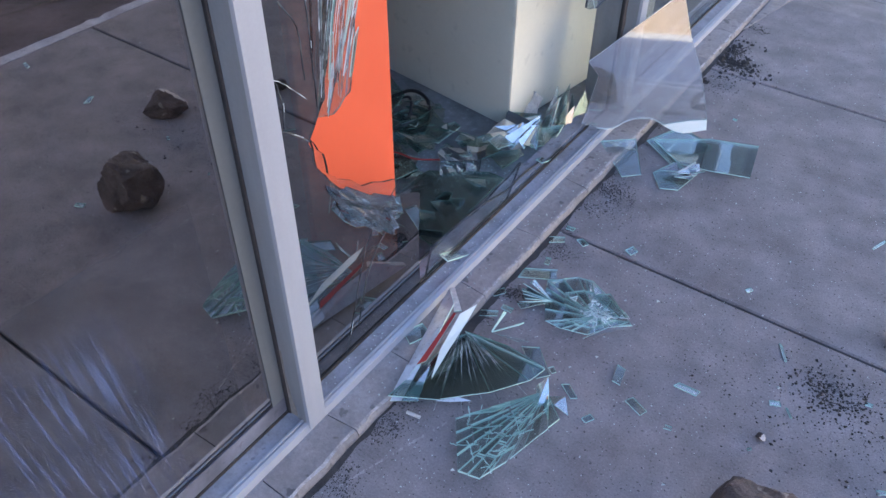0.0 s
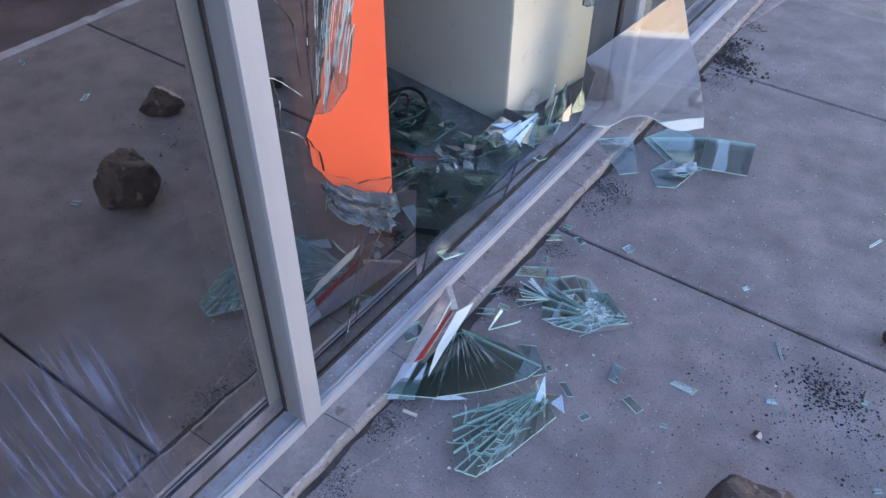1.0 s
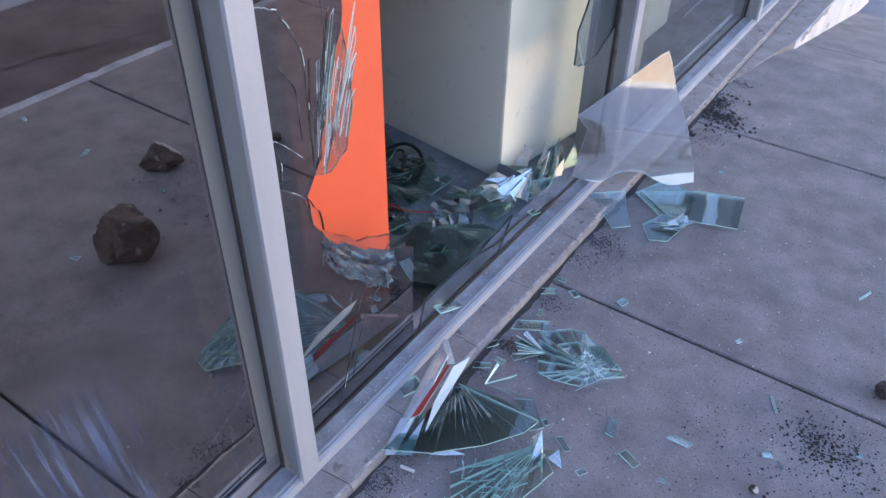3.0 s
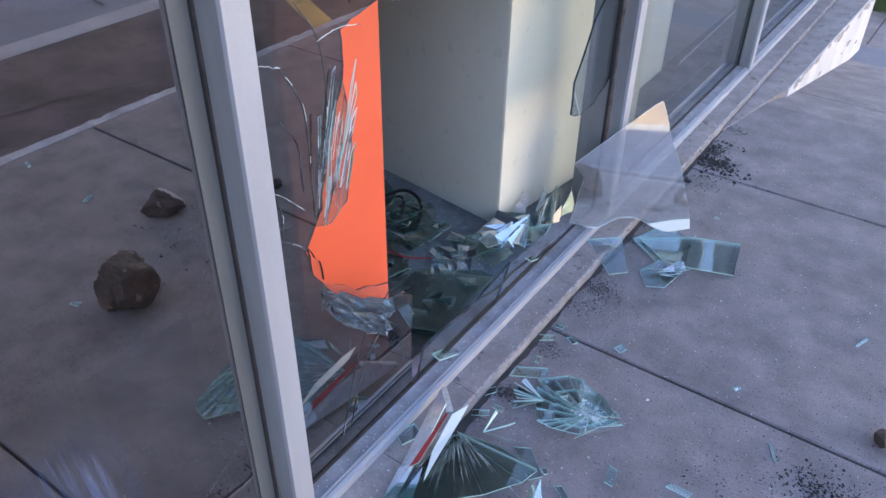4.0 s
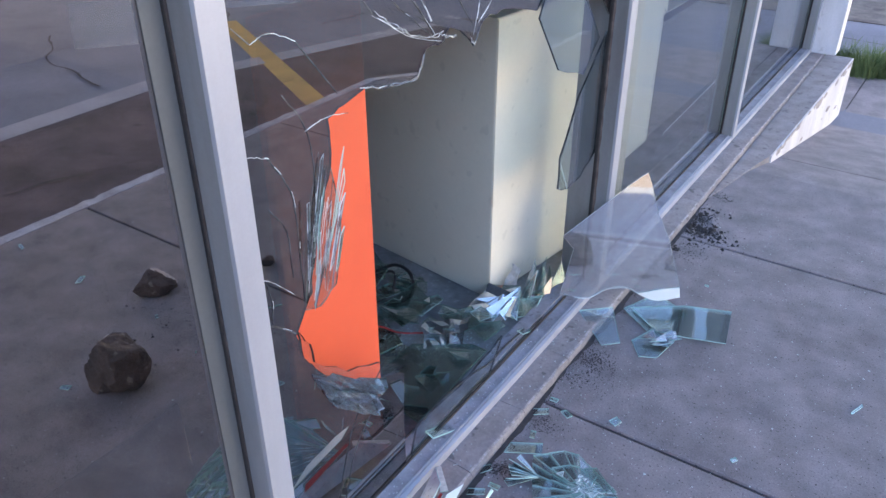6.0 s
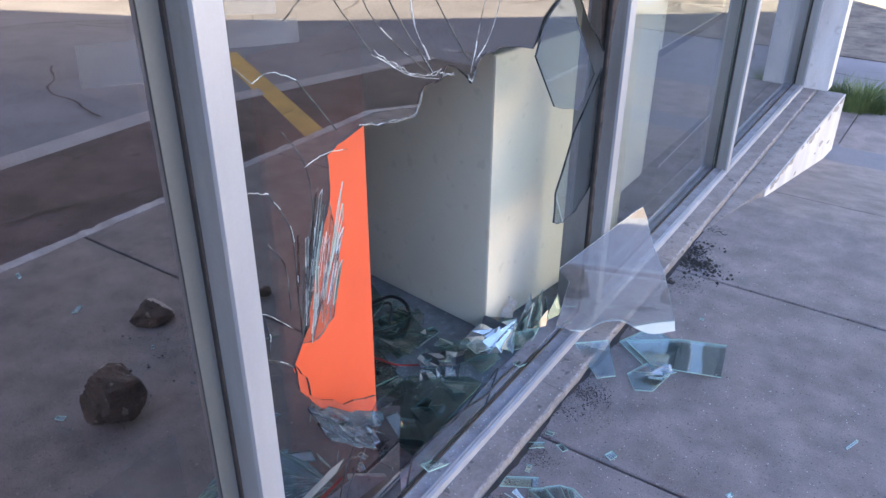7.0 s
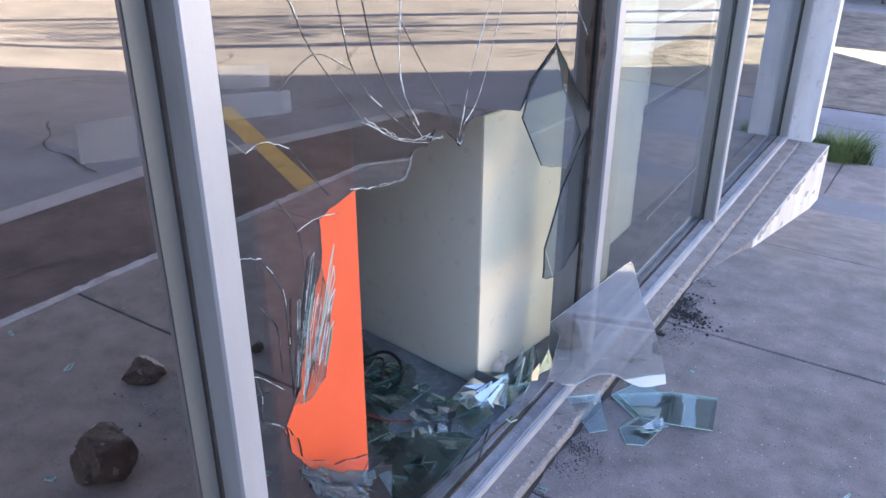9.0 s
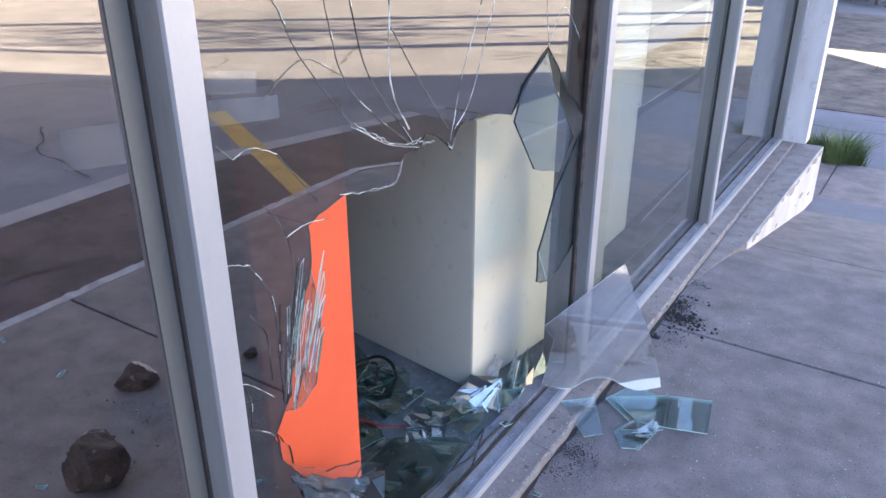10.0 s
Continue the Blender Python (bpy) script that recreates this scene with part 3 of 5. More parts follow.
glass_piece("pane_fragment", jagged([(1.733, 1.058), (1.786, 1.144), (1.907, 1.207), (1.970, 1.096), (2.119, 0.922), (2.028, 0.836), (1.863, 0.893)], 0.004, 6), M_FILM3, 0.04, (-0.005, 0.0, 0.0))
glass_piece("pane_fragment", jagged([(1.168, 0.050), (1.352, 0.052), (1.564, 0.052), (1.632, 0.150), (1.564, 0.136), (1.400, 0.121), (1.197, 0.136)], 0.004, 7), M_CLEAR)
rng = random.Random(12)
for k in range(16):
    y = 0.858 + 0.0052 * k + rng.uniform(-0.004, 0.004)
    z0 = 0.69 + rng.uniform(0, 0.12) + 0.0012 * k
    ln = rng.uniform(0.06, 0.2)
    wd = rng.uniform(0.003, 0.012)
    sl = rng.uniform(0.12, 0.42)
    q = [(y, z0), (y + wd, z0 + rng.uniform(-0.01, 0.03)), (y + wd * 0.8 + sl * ln, z0 + ln), (y + sl * ln * rng.uniform(0.7, 1.1), z0 + ln * rng.uniform(0.75, 1.05))]
    glass_piece("glass_sliver", q, rng.choice((M_CLEAR, M_CLEAR, M_CLEAR, M_SHARD, M_DARK, M_TINT)), rng.uniform(0.033, 0.046), (-0.0016, rng.uniform(-0.002, 0.002), 0), rim=rng.choice((M_CRACK, M_CRACKL, M_CRACKL, M_CRACKF, M_GEDGE)))
# Pale tubes paint the sky's glints on the splintered film.
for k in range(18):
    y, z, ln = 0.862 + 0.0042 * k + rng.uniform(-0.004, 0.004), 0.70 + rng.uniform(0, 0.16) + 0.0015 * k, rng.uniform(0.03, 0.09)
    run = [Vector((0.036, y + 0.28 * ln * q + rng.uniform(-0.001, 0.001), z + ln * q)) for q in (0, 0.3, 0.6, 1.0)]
    part("glint_streak", add_tube(bmesh.new(), run, rng.uniform(0.0003, 0.0008), 4), rng.choice((M_CRACKL, M_CRACKL, M_FOIL)), broken)

CRACKS = [
    ([(0.920, 1.434), (0.970, 1.344), (1.090, 1.205)], 1), ([(1.035, 1.424), (1.072, 1.298), (1.160, 1.205), (1.283, 1.117)], 1),
    ([(1.104, 1.415), (1.146, 1.289), (1.283, 1.123)], 1), ([(1.217, 1.405), (1.214, 1.256), (1.273, 1.150)], 0),
    ([(1.217, 1.368), (1.316, 1.242), (1.428, 1.113)], 1), ([(1.560, 1.367), (1.485, 1.229), (1.434, 1.086)], 0),
    ([(1.617, 1.361), (1.525, 1.171), (1.452, 1.107)], 0), ([(0.763, 1.251), (0.796, 1.219)], 1), ([(0.796, 1.219), (0.837, 1.227), (0.893, 1.202)], 0),
    ([(0.893, 1.202), (0.983, 1.088)], 1), ([(0.724, 1.053), (0.763, 1.048), (0.804, 1.030)], 0), ([(0.804, 1.030), (0.849, 0.943), (0.852, 0.823), (0.853, 0.722)], 1),
    ([(0.850, 1.125), (0.897, 1.051), (0.907, 0.940), (0.875, 0.785)], 1), ([(0.896, 1.048), (0.949, 1.055), (1.008, 1.045)], 0),
    ([(1.063, 0.417), (0.957, 0.327), (0.889, 0.150), (0.853, 0.050)], 1), ([(1.072, 0.353), (0.966, 0.266), (0.903, 0.111)], 1), ([(0.695, 0.749), (0.763, 0.718), (0.820, 0.668)], 1),
    ([(0.695, 0.826), (0.763, 0.816), (0.830, 0.749)], 0), ([(0.763, 0.816), (0.772, 0.768), (0.768, 0.720)], 1), ([(0.874, 1.299), (0.970, 1.344), (1.072, 1.298)], 1),
    ([(0.792, 0.942), (0.826, 0.884), (0.830, 0.787)], 1), ([(1.089, 1.200), (1.207, 1.135), (1.313, 1.102)], 0), ([(1.921, 1.222), (2.008, 1.309), (2.124, 1.212)], 0),
    ([(1.921, 1.222), (1.892, 1.367), (1.863, 1.502)], 0), ([(1.560, 1.367), (1.603, 1.502), (1.661, 1.695)], 1), ([(1.035, 1.424), (1.004, 1.550), (0.956, 1.695)], 1), ([(1.217, 1.405), (1.226, 1.550), (1.217, 1.791)], 1),
    ([(0.920, 1.434), (0.830, 1.550), (0.695, 1.656)], 1), ([(1.104, 1.415), (1.081, 1.560), (1.052, 1.743)], 1), ([(1.617, 1.361), (1.690, 1.502), (1.777, 1.647)], 0),
]
def crack(pts, dark, r):
    """A fracture in the pane: an uneven dark core and broken glints painted along its flank."""
    line = smooth_line([(0.0332, y, z) for y, z in pts], 9)
    line = [p + Vector((0, r.uniform(-1, 1) * 0.0009, r.uniform(-1, 1) * 0.0009)) for p in line]
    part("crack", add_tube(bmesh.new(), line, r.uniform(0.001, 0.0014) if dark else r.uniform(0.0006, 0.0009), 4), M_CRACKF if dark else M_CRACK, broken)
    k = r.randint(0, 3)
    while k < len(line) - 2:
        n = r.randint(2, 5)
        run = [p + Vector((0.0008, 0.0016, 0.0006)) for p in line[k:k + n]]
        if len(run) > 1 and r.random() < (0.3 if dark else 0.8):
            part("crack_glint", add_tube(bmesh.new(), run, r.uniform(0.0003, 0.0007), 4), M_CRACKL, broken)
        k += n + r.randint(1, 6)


rng = random.Random(20)
for pts, dark in CRACKS:
    crack(pts, dark, rng)

# Sheet with bluish streaks painted in, laid over the left pane.
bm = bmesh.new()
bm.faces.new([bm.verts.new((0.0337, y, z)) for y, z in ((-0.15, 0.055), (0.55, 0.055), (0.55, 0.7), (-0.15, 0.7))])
part("streak_sheet", bm, M_STREAKS, bpy.data.objects["window_2"], "bluish slanting streaks over the glass")

crinkle("film_remnant", [(0.036, 0.848, 0.551), (0.036, 1.059, 0.389), (0.036, 1.048, 0.285), (0.036, 0.902, 0.422)], 9, 7, 0.006, M_SCRAP, broken, 17, 2.5, "crinkled silvery film hanging below the hole")
# Thin, faintly pale rectangles laid over the panes.
for q in ([(0.766, 1.362), (0.865, 1.346), (0.862, 1.312), (0.763, 1.328)], [(0.764, 1.32), (0.907, 1.298), (0.907, 1.26), (0.761, 1.28)]):
    glass_piece("pale_patch", q, M_PALEPATCH, 0.0339, (-0.0004, 0, 0), label="faint pale rectangle laid over the glass", rim=M_PALEPATCH)
glass_piece("pale_patch", [(0.525, 1.333), (0.612, 1.322), (0.612, 1.265), (0.522, 1.28)], M_PALEPATCH, 0.0339, (-0.0004, 0, 0), bpy.data.objects["window_2"], "faint pale rectangle laid over the glass", M_PALEPATCH)

# ---- surroundings beyond the shop ----
# Two unseen blocks, added to keep the sun off shop and side street.
structure("added_shade_block", box((-20, -30, -0.5), (-7, 17.15, 11.6)), M_PLASTER, "unseen tall block added to shade the street", "building")
structure("added_low_shade_block", box((-14, 17.2, -0.5), (-5.5, 34, 2.9)), M_PLASTER, "unseen low block added to shade the side street", "building")
# Added out of view: a pale block bounces sun, a dark one holds it back.
structure("added_bounce_block", box((21, 1.5, -0.5), (31, 60, 6.0)), M_PAINT, "unseen pale block added to bounce evening sun at the shop", "building")
structure("added_dark_block", box((21, -60, -0.5), (31, 1.4, 7.0)), M_BRICK, "unseen dark brown block added to cut light from the south", "building")
# Unseen poles, added only for the shadow bands they throw on the road.
for x, y in ((-4.4, 17.4), (-3.0, 19.6)):
    t = thing("shadow_pole", (x, y, -0.45), "unseen tall pole added to cast a shadow band on the road", "pole")
    part("shaft", add_tube(bmesh.new(), [Vector((0, 0, 0)), Vector((0, 0, 10))], 0.14, 10), M_ROCK, t)
    part("crossarm", box((-0.9, -0.05, 9.2), (0.9, 0.05, 9.32)), M_ROCK, t)

glass_piece("pane_fragment", jagged([(0.852, 0.70), (0.895, 0.685), (0.945, 0.71), (0.968, 0.79), (0.972, 0.87), (0.955, 0.96), (0.915, 0.98), (0.885, 0.88), (0.862, 0.79)], 0.004, 41), M_DARK, 0.0305, (-0.003, 0, 0), rim=M_CRACK)
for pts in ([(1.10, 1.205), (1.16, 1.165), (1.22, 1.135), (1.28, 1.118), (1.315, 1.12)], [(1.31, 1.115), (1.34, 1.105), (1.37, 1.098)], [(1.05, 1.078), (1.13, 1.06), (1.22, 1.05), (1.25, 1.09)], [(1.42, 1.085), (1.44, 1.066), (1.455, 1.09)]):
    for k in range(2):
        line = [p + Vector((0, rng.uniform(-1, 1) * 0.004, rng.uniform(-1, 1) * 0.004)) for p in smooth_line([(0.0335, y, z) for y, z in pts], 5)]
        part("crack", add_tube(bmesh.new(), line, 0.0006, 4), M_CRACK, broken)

# Unseen tree, added so its sparse crown softens the sunlit road.
t = thing("shadow_tree", (-4.9, 19.6, -0.45), "unseen thin tree added to mottle the sun on the road", "tree")
part("trunk", add_tube(bmesh.new(), [Vector((0, 0, 0)), Vector((0.1, 0, 3)), Vector((0.0, 0.1, 7))], 0.11, 8), M_ROCK, t)
bm = bmesh.new()
rng = random.Random(71)
for k in range(700):
    p = Vector((rng.gauss(0, 0.75), rng.gauss(0, 0.75), 7.4 + rng.gauss(0, 0.9)))
    u = Vector((rng.gauss(0, 1), rng.gauss(0, 1), rng.gauss(0, 1))).normalized()
    v = u.orthogonal().normalized()
    q = rng.uniform(0.06, 0.14)
    bm.faces.new([bm.verts.new(p + w) for w in (-u * q, v * q * 0.5, u * q, -v * q * 0.5)])
part("crown", bm, M_HEDGE, t)

bm = bmesh.new()
rng = random.Random(83)
for k in range(46):
    if k < 18:
        p, an = Vector((rng.uniform(-0.6, 2.4), rng.uniform(6.9, 12), 0)), rng.uniform(-0.7, 0.7)
    else:
        p, an = Vector((rng.uniform(2.3, 8.5), rng.uniform(0.5, 9.5), 0)), rng.choice((0.3, 1.4, 1.8, 2.6)) + rng.uniform(-0.3, 0.3)
    prev = None
    for i in range(rng.randint(12, 30)):
        an += rng.uniform(-0.35, 0.35)
        p = p + 0.09 * Vector((math.cos(an), math.sin(an), 0))
        if p.x < 2.2 and p.y < 6.85:
            break
        z = -0.12 - 0.33 * min(max((p.y - 3) / 3.4, 0), 1) + (0.012 if p.y < 8.6 or p.x > 2.6 or p.x < -3.2 else 0.011)
        side = Vector((-math.sin(an), math.cos(an), 0)) * rng.uniform(0.003, 0.011)
        cur = [bm.verts.new((p.x - side.x, p.y - side.y, z)), bm.verts.new((p.x + side.x, p.y + side.y, z))]
        if prev:
            bm.faces.new((prev[0], prev[1], cur[1], cur[0]))
        prev = cur
tagged(part("road_cracks", bm, M_DIRT), "dark wandering cracks in the asphalt", "road", kind="stuff")

# ---- inside the shop ----
def orange_board():
    t = thing("orange_board", (-0.1, 0.98, 0.03), "bright orange painted board standing behind the broken window", "board")
    part("panel", box((-0.018, -0.05, 0.0), (0.0, 0.24, 1.18), 0.002), M_ORANGE, t)
    return t


def cabinet(place, turn, width, depth, height, label):
    t = thing("cabinet", place, label, "cabinet")
    t.rotation_euler = (0, 0, radians(turn))
    part("body", box((-depth, 0, 0), (0, width, height), 0.006), M_BEIGE, t)
    part("door", box((0.0005, 0.001, 0.004), (0.004, width - 0.001, height - 0.002), 0.0015), M_BEIGE, t)
    return t


orange_board()
cabinet((-0.19, 1.925, 0.03), -8, 0.50, 0.95, 0.955, "cream enamelled metal cabinet with scuffed corner")
cabinet((-0.135, 2.445, 0.03), 0, 0.5, 0.5, 1.9, "tall pale cream metal cabinet behind the window")

t = thing("partition_board", (-0.25, 3.0, 0.03), "white board partition behind the shop window", "partition")
part("panel", box((-0.03, -0.04, 0.0), (0.0, 0.55, 2.2), 0.012), M_WHITE, t)
# Added block: stands in for a soft dark area behind the glass.
t = thing("dark_filler_block", (-0.26, 3.58, 0.03), "low blue-grey block added for a soft dark area behind the window", "cabinet")
part("body", box((-0.4, 0.0, 0.0), (0.0, 1.3, 0.56), 0.02), M_DARKFILL, t)
part("top", box((-0.41, -0.005, 0.5605), (0.01, 1.31, 0.58), 0.006), M_DARKFILL, t)
rack = thing("shelf_rack", (-0.3, 3.7, 0.03), "white slotted-angle shelf rack standing empty", "shelf")
for y in (0.0, 1.2):
    up = part("upright", box((-0.04, y - 0.04, 0.0), (0.0, y + 0.035, 2.2), 0.001), M_WHITE, rack)
    for k in range(14):
        bm = bmesh.new()
        bmesh.ops.create_cone(bm, cap_ends=True, segments=8, radius1=0.006, radius2=0.006, depth=0.002, matrix=pose(0.001, y, 0.6 + k * 0.07, 0, 90, 0))
        part("hole", bm, M_GASKET, up)
for z in (0.55, 0.96, 1.4):
    part("shelf", box((-0.3, 0.04, z), (0.004, 1.16, z + 0.035), 0.002), M_WHITE, rack)


def cable(points, radius, mat, name, label):
    return tagged(part(name, add_tube(bmesh.new(), smooth_line(points, 8), radius, 7), mat, smooth=True), label, "cable")


cable([(-0.66, 1.74, 0.05), (-0.586, 1.79, 0.07), (-0.52, 1.835, 0.10), (-0.45, 1.83, 0.09), (-0.40, 1.77, 0.06), (-0.43, 1.715, 0.045), (-0.52, 1.68, 0.04), (-0.62, 1.66, 0.04)], 0.0065, M_CABLE, "power_cable", "black power cable lying in loose loops on the floor")
cable([(-0.64, 1.70, 0.04), (-0.56, 1.77, 0.075), (-0.50, 1.80, 0.095), (-0.47, 1.74, 0.05), (-0.5, 1.64, 0.04), (-0.58, 1.58, 0.04)], 0.005, M_CABLE, "power_cable", "black power cable lying in loose loops on the floor")
cable([(-0.60, 1.70, 0.09), (-0.575, 1.735, 0.115), (-0.565, 1.72, 0.07), (-0.58, 1.68, 0.04)], 0.0035, M_WHITE, "white_wire", "short white wire curling beside black cables")
cable([(-0.022, 1.10, 0.0625), (-0.012, 1.25, 0.064), (-0.016, 1.40, 0.065), (-0.004, 1.52, 0.064), (0.012, 1.60, 0.063), (0.010, 1.68, 0.064), (0.016, 1.80, 0.063)], 0.0035, M_CABLE, "loose_gasket", "black rubber seal pulled loose along the sill")
cable([(0.028, 1.12, 0.0532), (0.03, 1.30, 0.0532), (0.0275, 1.46, 0.0532), (0.031, 1.62, 0.0532), (0.028, 1.9, 0.0532)], 0.003, M_CABLE, "loose_gasket", "black rubber seal pulled loose along the sill")
cable([(-0.46, 1.50, 0.05), (-0.383, 1.557, 0.06), (-0.311, 1.573, 0.055), (-0.254, 1.617, 0.05), (-0.2, 1.66, 0.045)], 0.003, M_RED, "red_wire", "thin red wire among the broken glass")


# ---- broken glass ----
def slab_piece(name, outline, mat, parent, thick=0.005, label="", rim=None):
    """A flat fragment with its outline in 3D, thickened along its own normal."""
    pts = [Vector(p) for p in outline]
    n = sum(((pts[i] - pts[0]).cross(pts[i + 1] - pts[0]) for i in range(1, len(pts) - 1)), Vector()).normalized()
    if n.z < 0:
        n = -n
    return part(name, add_prism(bmesh.new(), pts, n * thick, 1), [mat, rim or M_GEDGE], parent, label)


def fan(name, focus, outline, rings, label, seed, lift=0.012, tilt=0.006, mats=None, mix=0.25, split=3, rim=None, shrink=0.955, thick=0.005):
    """A crazed sheet of glass: wedges run out from the focus to the outline and are cut across by rings."""
    r = random.Random(seed)
    t = thing(name, (focus[0], focus[1], ground_z(focus[1])), label, "broken glass", "broken glass on the pavement")
    return fan_cells(t, focus, focus, outline, rings, r, lift, tilt, mats, mix, split, rim, shrink, thick)


def fan_cells(t, origin, focus, outline, rings, r, lift=0.012, tilt=0.006, mats=None, mix=0.25, split=3, rim=None, shrink=0.955, thick=0.005):
    at = Vector(focus) - Vector(origin)
    rims = []
    for a, b in zip(outline, outline[1:]):
        for k in range(split):
            rims.append(Vector(a).lerp(Vector(b), (k + (r.uniform(-0.25, 0.25) if k else 0)) / split) - Vector(focus))
    rims.append(Vector(outline[-1]) - Vector(focus))
    cuts = [0.06] + [min(0.97, (i + r.uniform(-0.2, 0.2)) / rings) for i in range(1, rings)] + [1.0]
    mats = mats or (M_SHARD, M_MIRROR)
    for a, b in zip(rims, rims[1:]):
        base = [c + (r.uniform(-0.06, 0.06) if 0 < i < rings else 0) for i, c in enumerate(cuts)]
        for c0, c1 in zip(base, base[1:]):
            quad = [a * c0, a * c1, b * c1, b * c0]
            mid = sum(quad, Vector((0, 0))) / 4
            gx, gy = r.uniform(-1, 1) * tilt * 6, r.uniform(-1, 1) * tilt * 6
            z0 = 0.004 + lift * (1 - mid.length / (max(p.length for p in rims))) + r.uniform(0, tilt)
            pts = []
            for q in quad:
                q = mid + (q - mid) * shrink
                pts.append((at.x + q.x, at.y + q.y, max(0.0035, z0 + gx * (q.x - mid.x) + gy * (q.y - mid.y))))
            slab_piece("glass_fragment", pts, mats[1] if r.random() < mix else mats[0], t, thick, rim=rim)
    return t


def flap(parent, pts, mat=None, thick=0.0025, name="film_flap", label="silvery folded film"):
    return slab_piece(name, pts, mat or M_FOIL, parent, thick, label)


def web(parent, lines, radius, mat, seed, wobble=0.002):
    """Bright fracture lines lying on a sheet of glass."""
    r = random.Random(seed)
    for pts in lines:
        line = [p + Vector((r.uniform(-1, 1), r.uniform(-1, 1), 0)) * wobble for p in smooth_line(pts, 4)]
        part("fracture_line", add_tube(bmesh.new(), line, radius * r.uniform(0.6, 1.2), 4), mat, parent)


a = fan("broken_glass_fan", (0.205, 1.085), [(0.178, 0.825), (0.281, 0.885), (0.363, 0.968), (0.418, 1.05), (0.43, 1.10), (0.322, 1.108)], 1, "fan of dark crazed window glass with folded silver film", 31, 0.045, 0.0004, (M_SILVER, M_SILVER), 0.2, 1, M_GEDGE, 0.998, 0.0032)
rng = random.Random(30)
rays = []
for k in range(17):
    an = -1.62 + 1.45 * (k + rng.uniform(-0.45, 0.45)) / 17
    r0, r1 = rng.uniform(0.02, 0.06), rng.uniform(0.08, 0.215) if k % 4 else 0.235
    rays.append([(q * math.cos(an), q * math.sin(an), 0.0565 - 0.172 * q) for q in (r0, (r0 + r1) / 2, r1)])
web(a, rays, 0.00055, M_CRACK, 33, 0.0012)
flap(a, [(-0.1, 0.088, 0.05), (-0.028, -0.235, 0.018), (-0.012, -0.13, 0.05), (-0.045, 0.03, 0.075)], M_FLAP)
# Thin red strip paints the reflection on the folded film.
flap(a, [(-0.028, 0.004, 0.078), (-0.02, 0.002, 0.079), (-0.006, -0.14, 0.05), (-0.02, -0.16, 0.044)], M_RED, 0.002, "red_reflection", "red reflection on the film, painted as a strip")
flap(a, [(-0.044, -0.166, 0.034), (-0.026, -0.262, 0.012), (-0.002, -0.243, 0.012), (-0.014, -0.15, 0.042)], M_FLAP)
flap(a, [(-0.012, -0.15, 0.042), (0.0, -0.242, 0.012), (0.03, -0.222, 0.012), (0.006, -0.14, 0.044)], M_MIRROR)
flap(a, [(0.13, -0.15, 0.014), (0.09, -0.18, 0.012), (0.06, -0.198, 0.012), (0.10, -0.162, 0.02)], M_FLAP)
flap(a, [(0.008, 0.05, 0.088), (-0.008, 0.0, 0.088), (0.005, -0.1, 0.06), (0.024, -0.165, 0.025), (0.024, -0.1, 0.06), (0.016, 0.0, 0.082)], M_WHITE)
flap(a, [(-0.1, 0.09, 0.05), (-0.088, 0.095, 0.052), (-0.02, 0.025, 0.07), (-0.034, 0.012, 0.07)], M_PAPER)


GLASS_GROUP = "broken glass on the pavement"
b = thing("crazed_glass_sheet", (0.455, 1.035, 0), "crazed sheet of teal-edged safety glass on the pavement", "broken glass", GLASS_GROUP)
fan_cells(b, (0.455, 1.035), (0.462, 1.052), [(0.389, 0.936), (0.353, 0.904), (0.331, 0.874), (0.37, 0.82), (0.412, 0.765), (0.46, 0.778), (0.484, 0.845)], 5, random.Random(44), 0.012, 0.005, (M_CLEAR, M_SHARD), 0.5, 2, M_GEDGE, 0.93, 0.0065)
fan_cells(b, (0.455, 1.035), (0.462, 1.052), [(0.487, 0.85), (0.508, 0.94), (0.525, 1.005)], 2, random.Random(41), 0.012, 0.006, (M_CLEAR, M_SHARD), 0.5, 2, M_GEDGE, 0.93, 0.005)
rng = random.Random(44)
lines = []
for k in range(22):
    q = Vector((rng.uniform(-0.1, 0.02), rng.uniform(-0.24, -0.08), 0.0135))
    an = rng.choice((0.75, 2.0, 0.9)) + rng.uniform(-0.5, 0.5)
    lines.append([q, q + 0.02 * Vector((math.cos(an), math.sin(an), 0)), q + rng.uniform(0.03, 0.07) * Vector((math.cos(an + 0.2), math.sin(an + 0.2), 0))])
web(b, lines, 0.0011, M_GEDGE, 45, 0.0014)
web(b, lines[::2], 0.001, M_CRACKL, 46, 0.003)
flap(b, [(-0.02, 0.02, 0.02), (0.0, 0.035, 0.05), (0.025, 0.0, 0.02), (0.01, -0.03, 0.012)])
flap(b, [(0.01, 0.01, 0.012), (0.05, 0.03, 0.02), (0.075, 0.0, 0.004), (0.04, -0.005, 0.02)], M_MIRROR)
flap(b, [(0.0, 0.0, 0.012), (0.02, 0.005, 0.03), (0.045, -0.035, 0.004)])
c = thing("crazed_glass_heap", (0.43, 1.30, 0), "heap of crazed green window glass and silver strips on the pavement", "broken glass", GLASS_GROUP)
fan_cells(c, (0.43, 1.30), (0.45, 1.335), [(0.513, 1.385), (0.374, 1.452), (0.338, 1.445), (0.275, 1.385), (0.30, 1.328), (0.345, 1.252), (0.391, 1.25), (0.455, 1.27), (0.52, 1.368)], 3, random.Random(47), 0.012, 0.003, (M_CLEAR, M_SHARD), 0.6, 2, M_GEDGE, 0.98, 0.003)
rng = random.Random(47)
lines = []
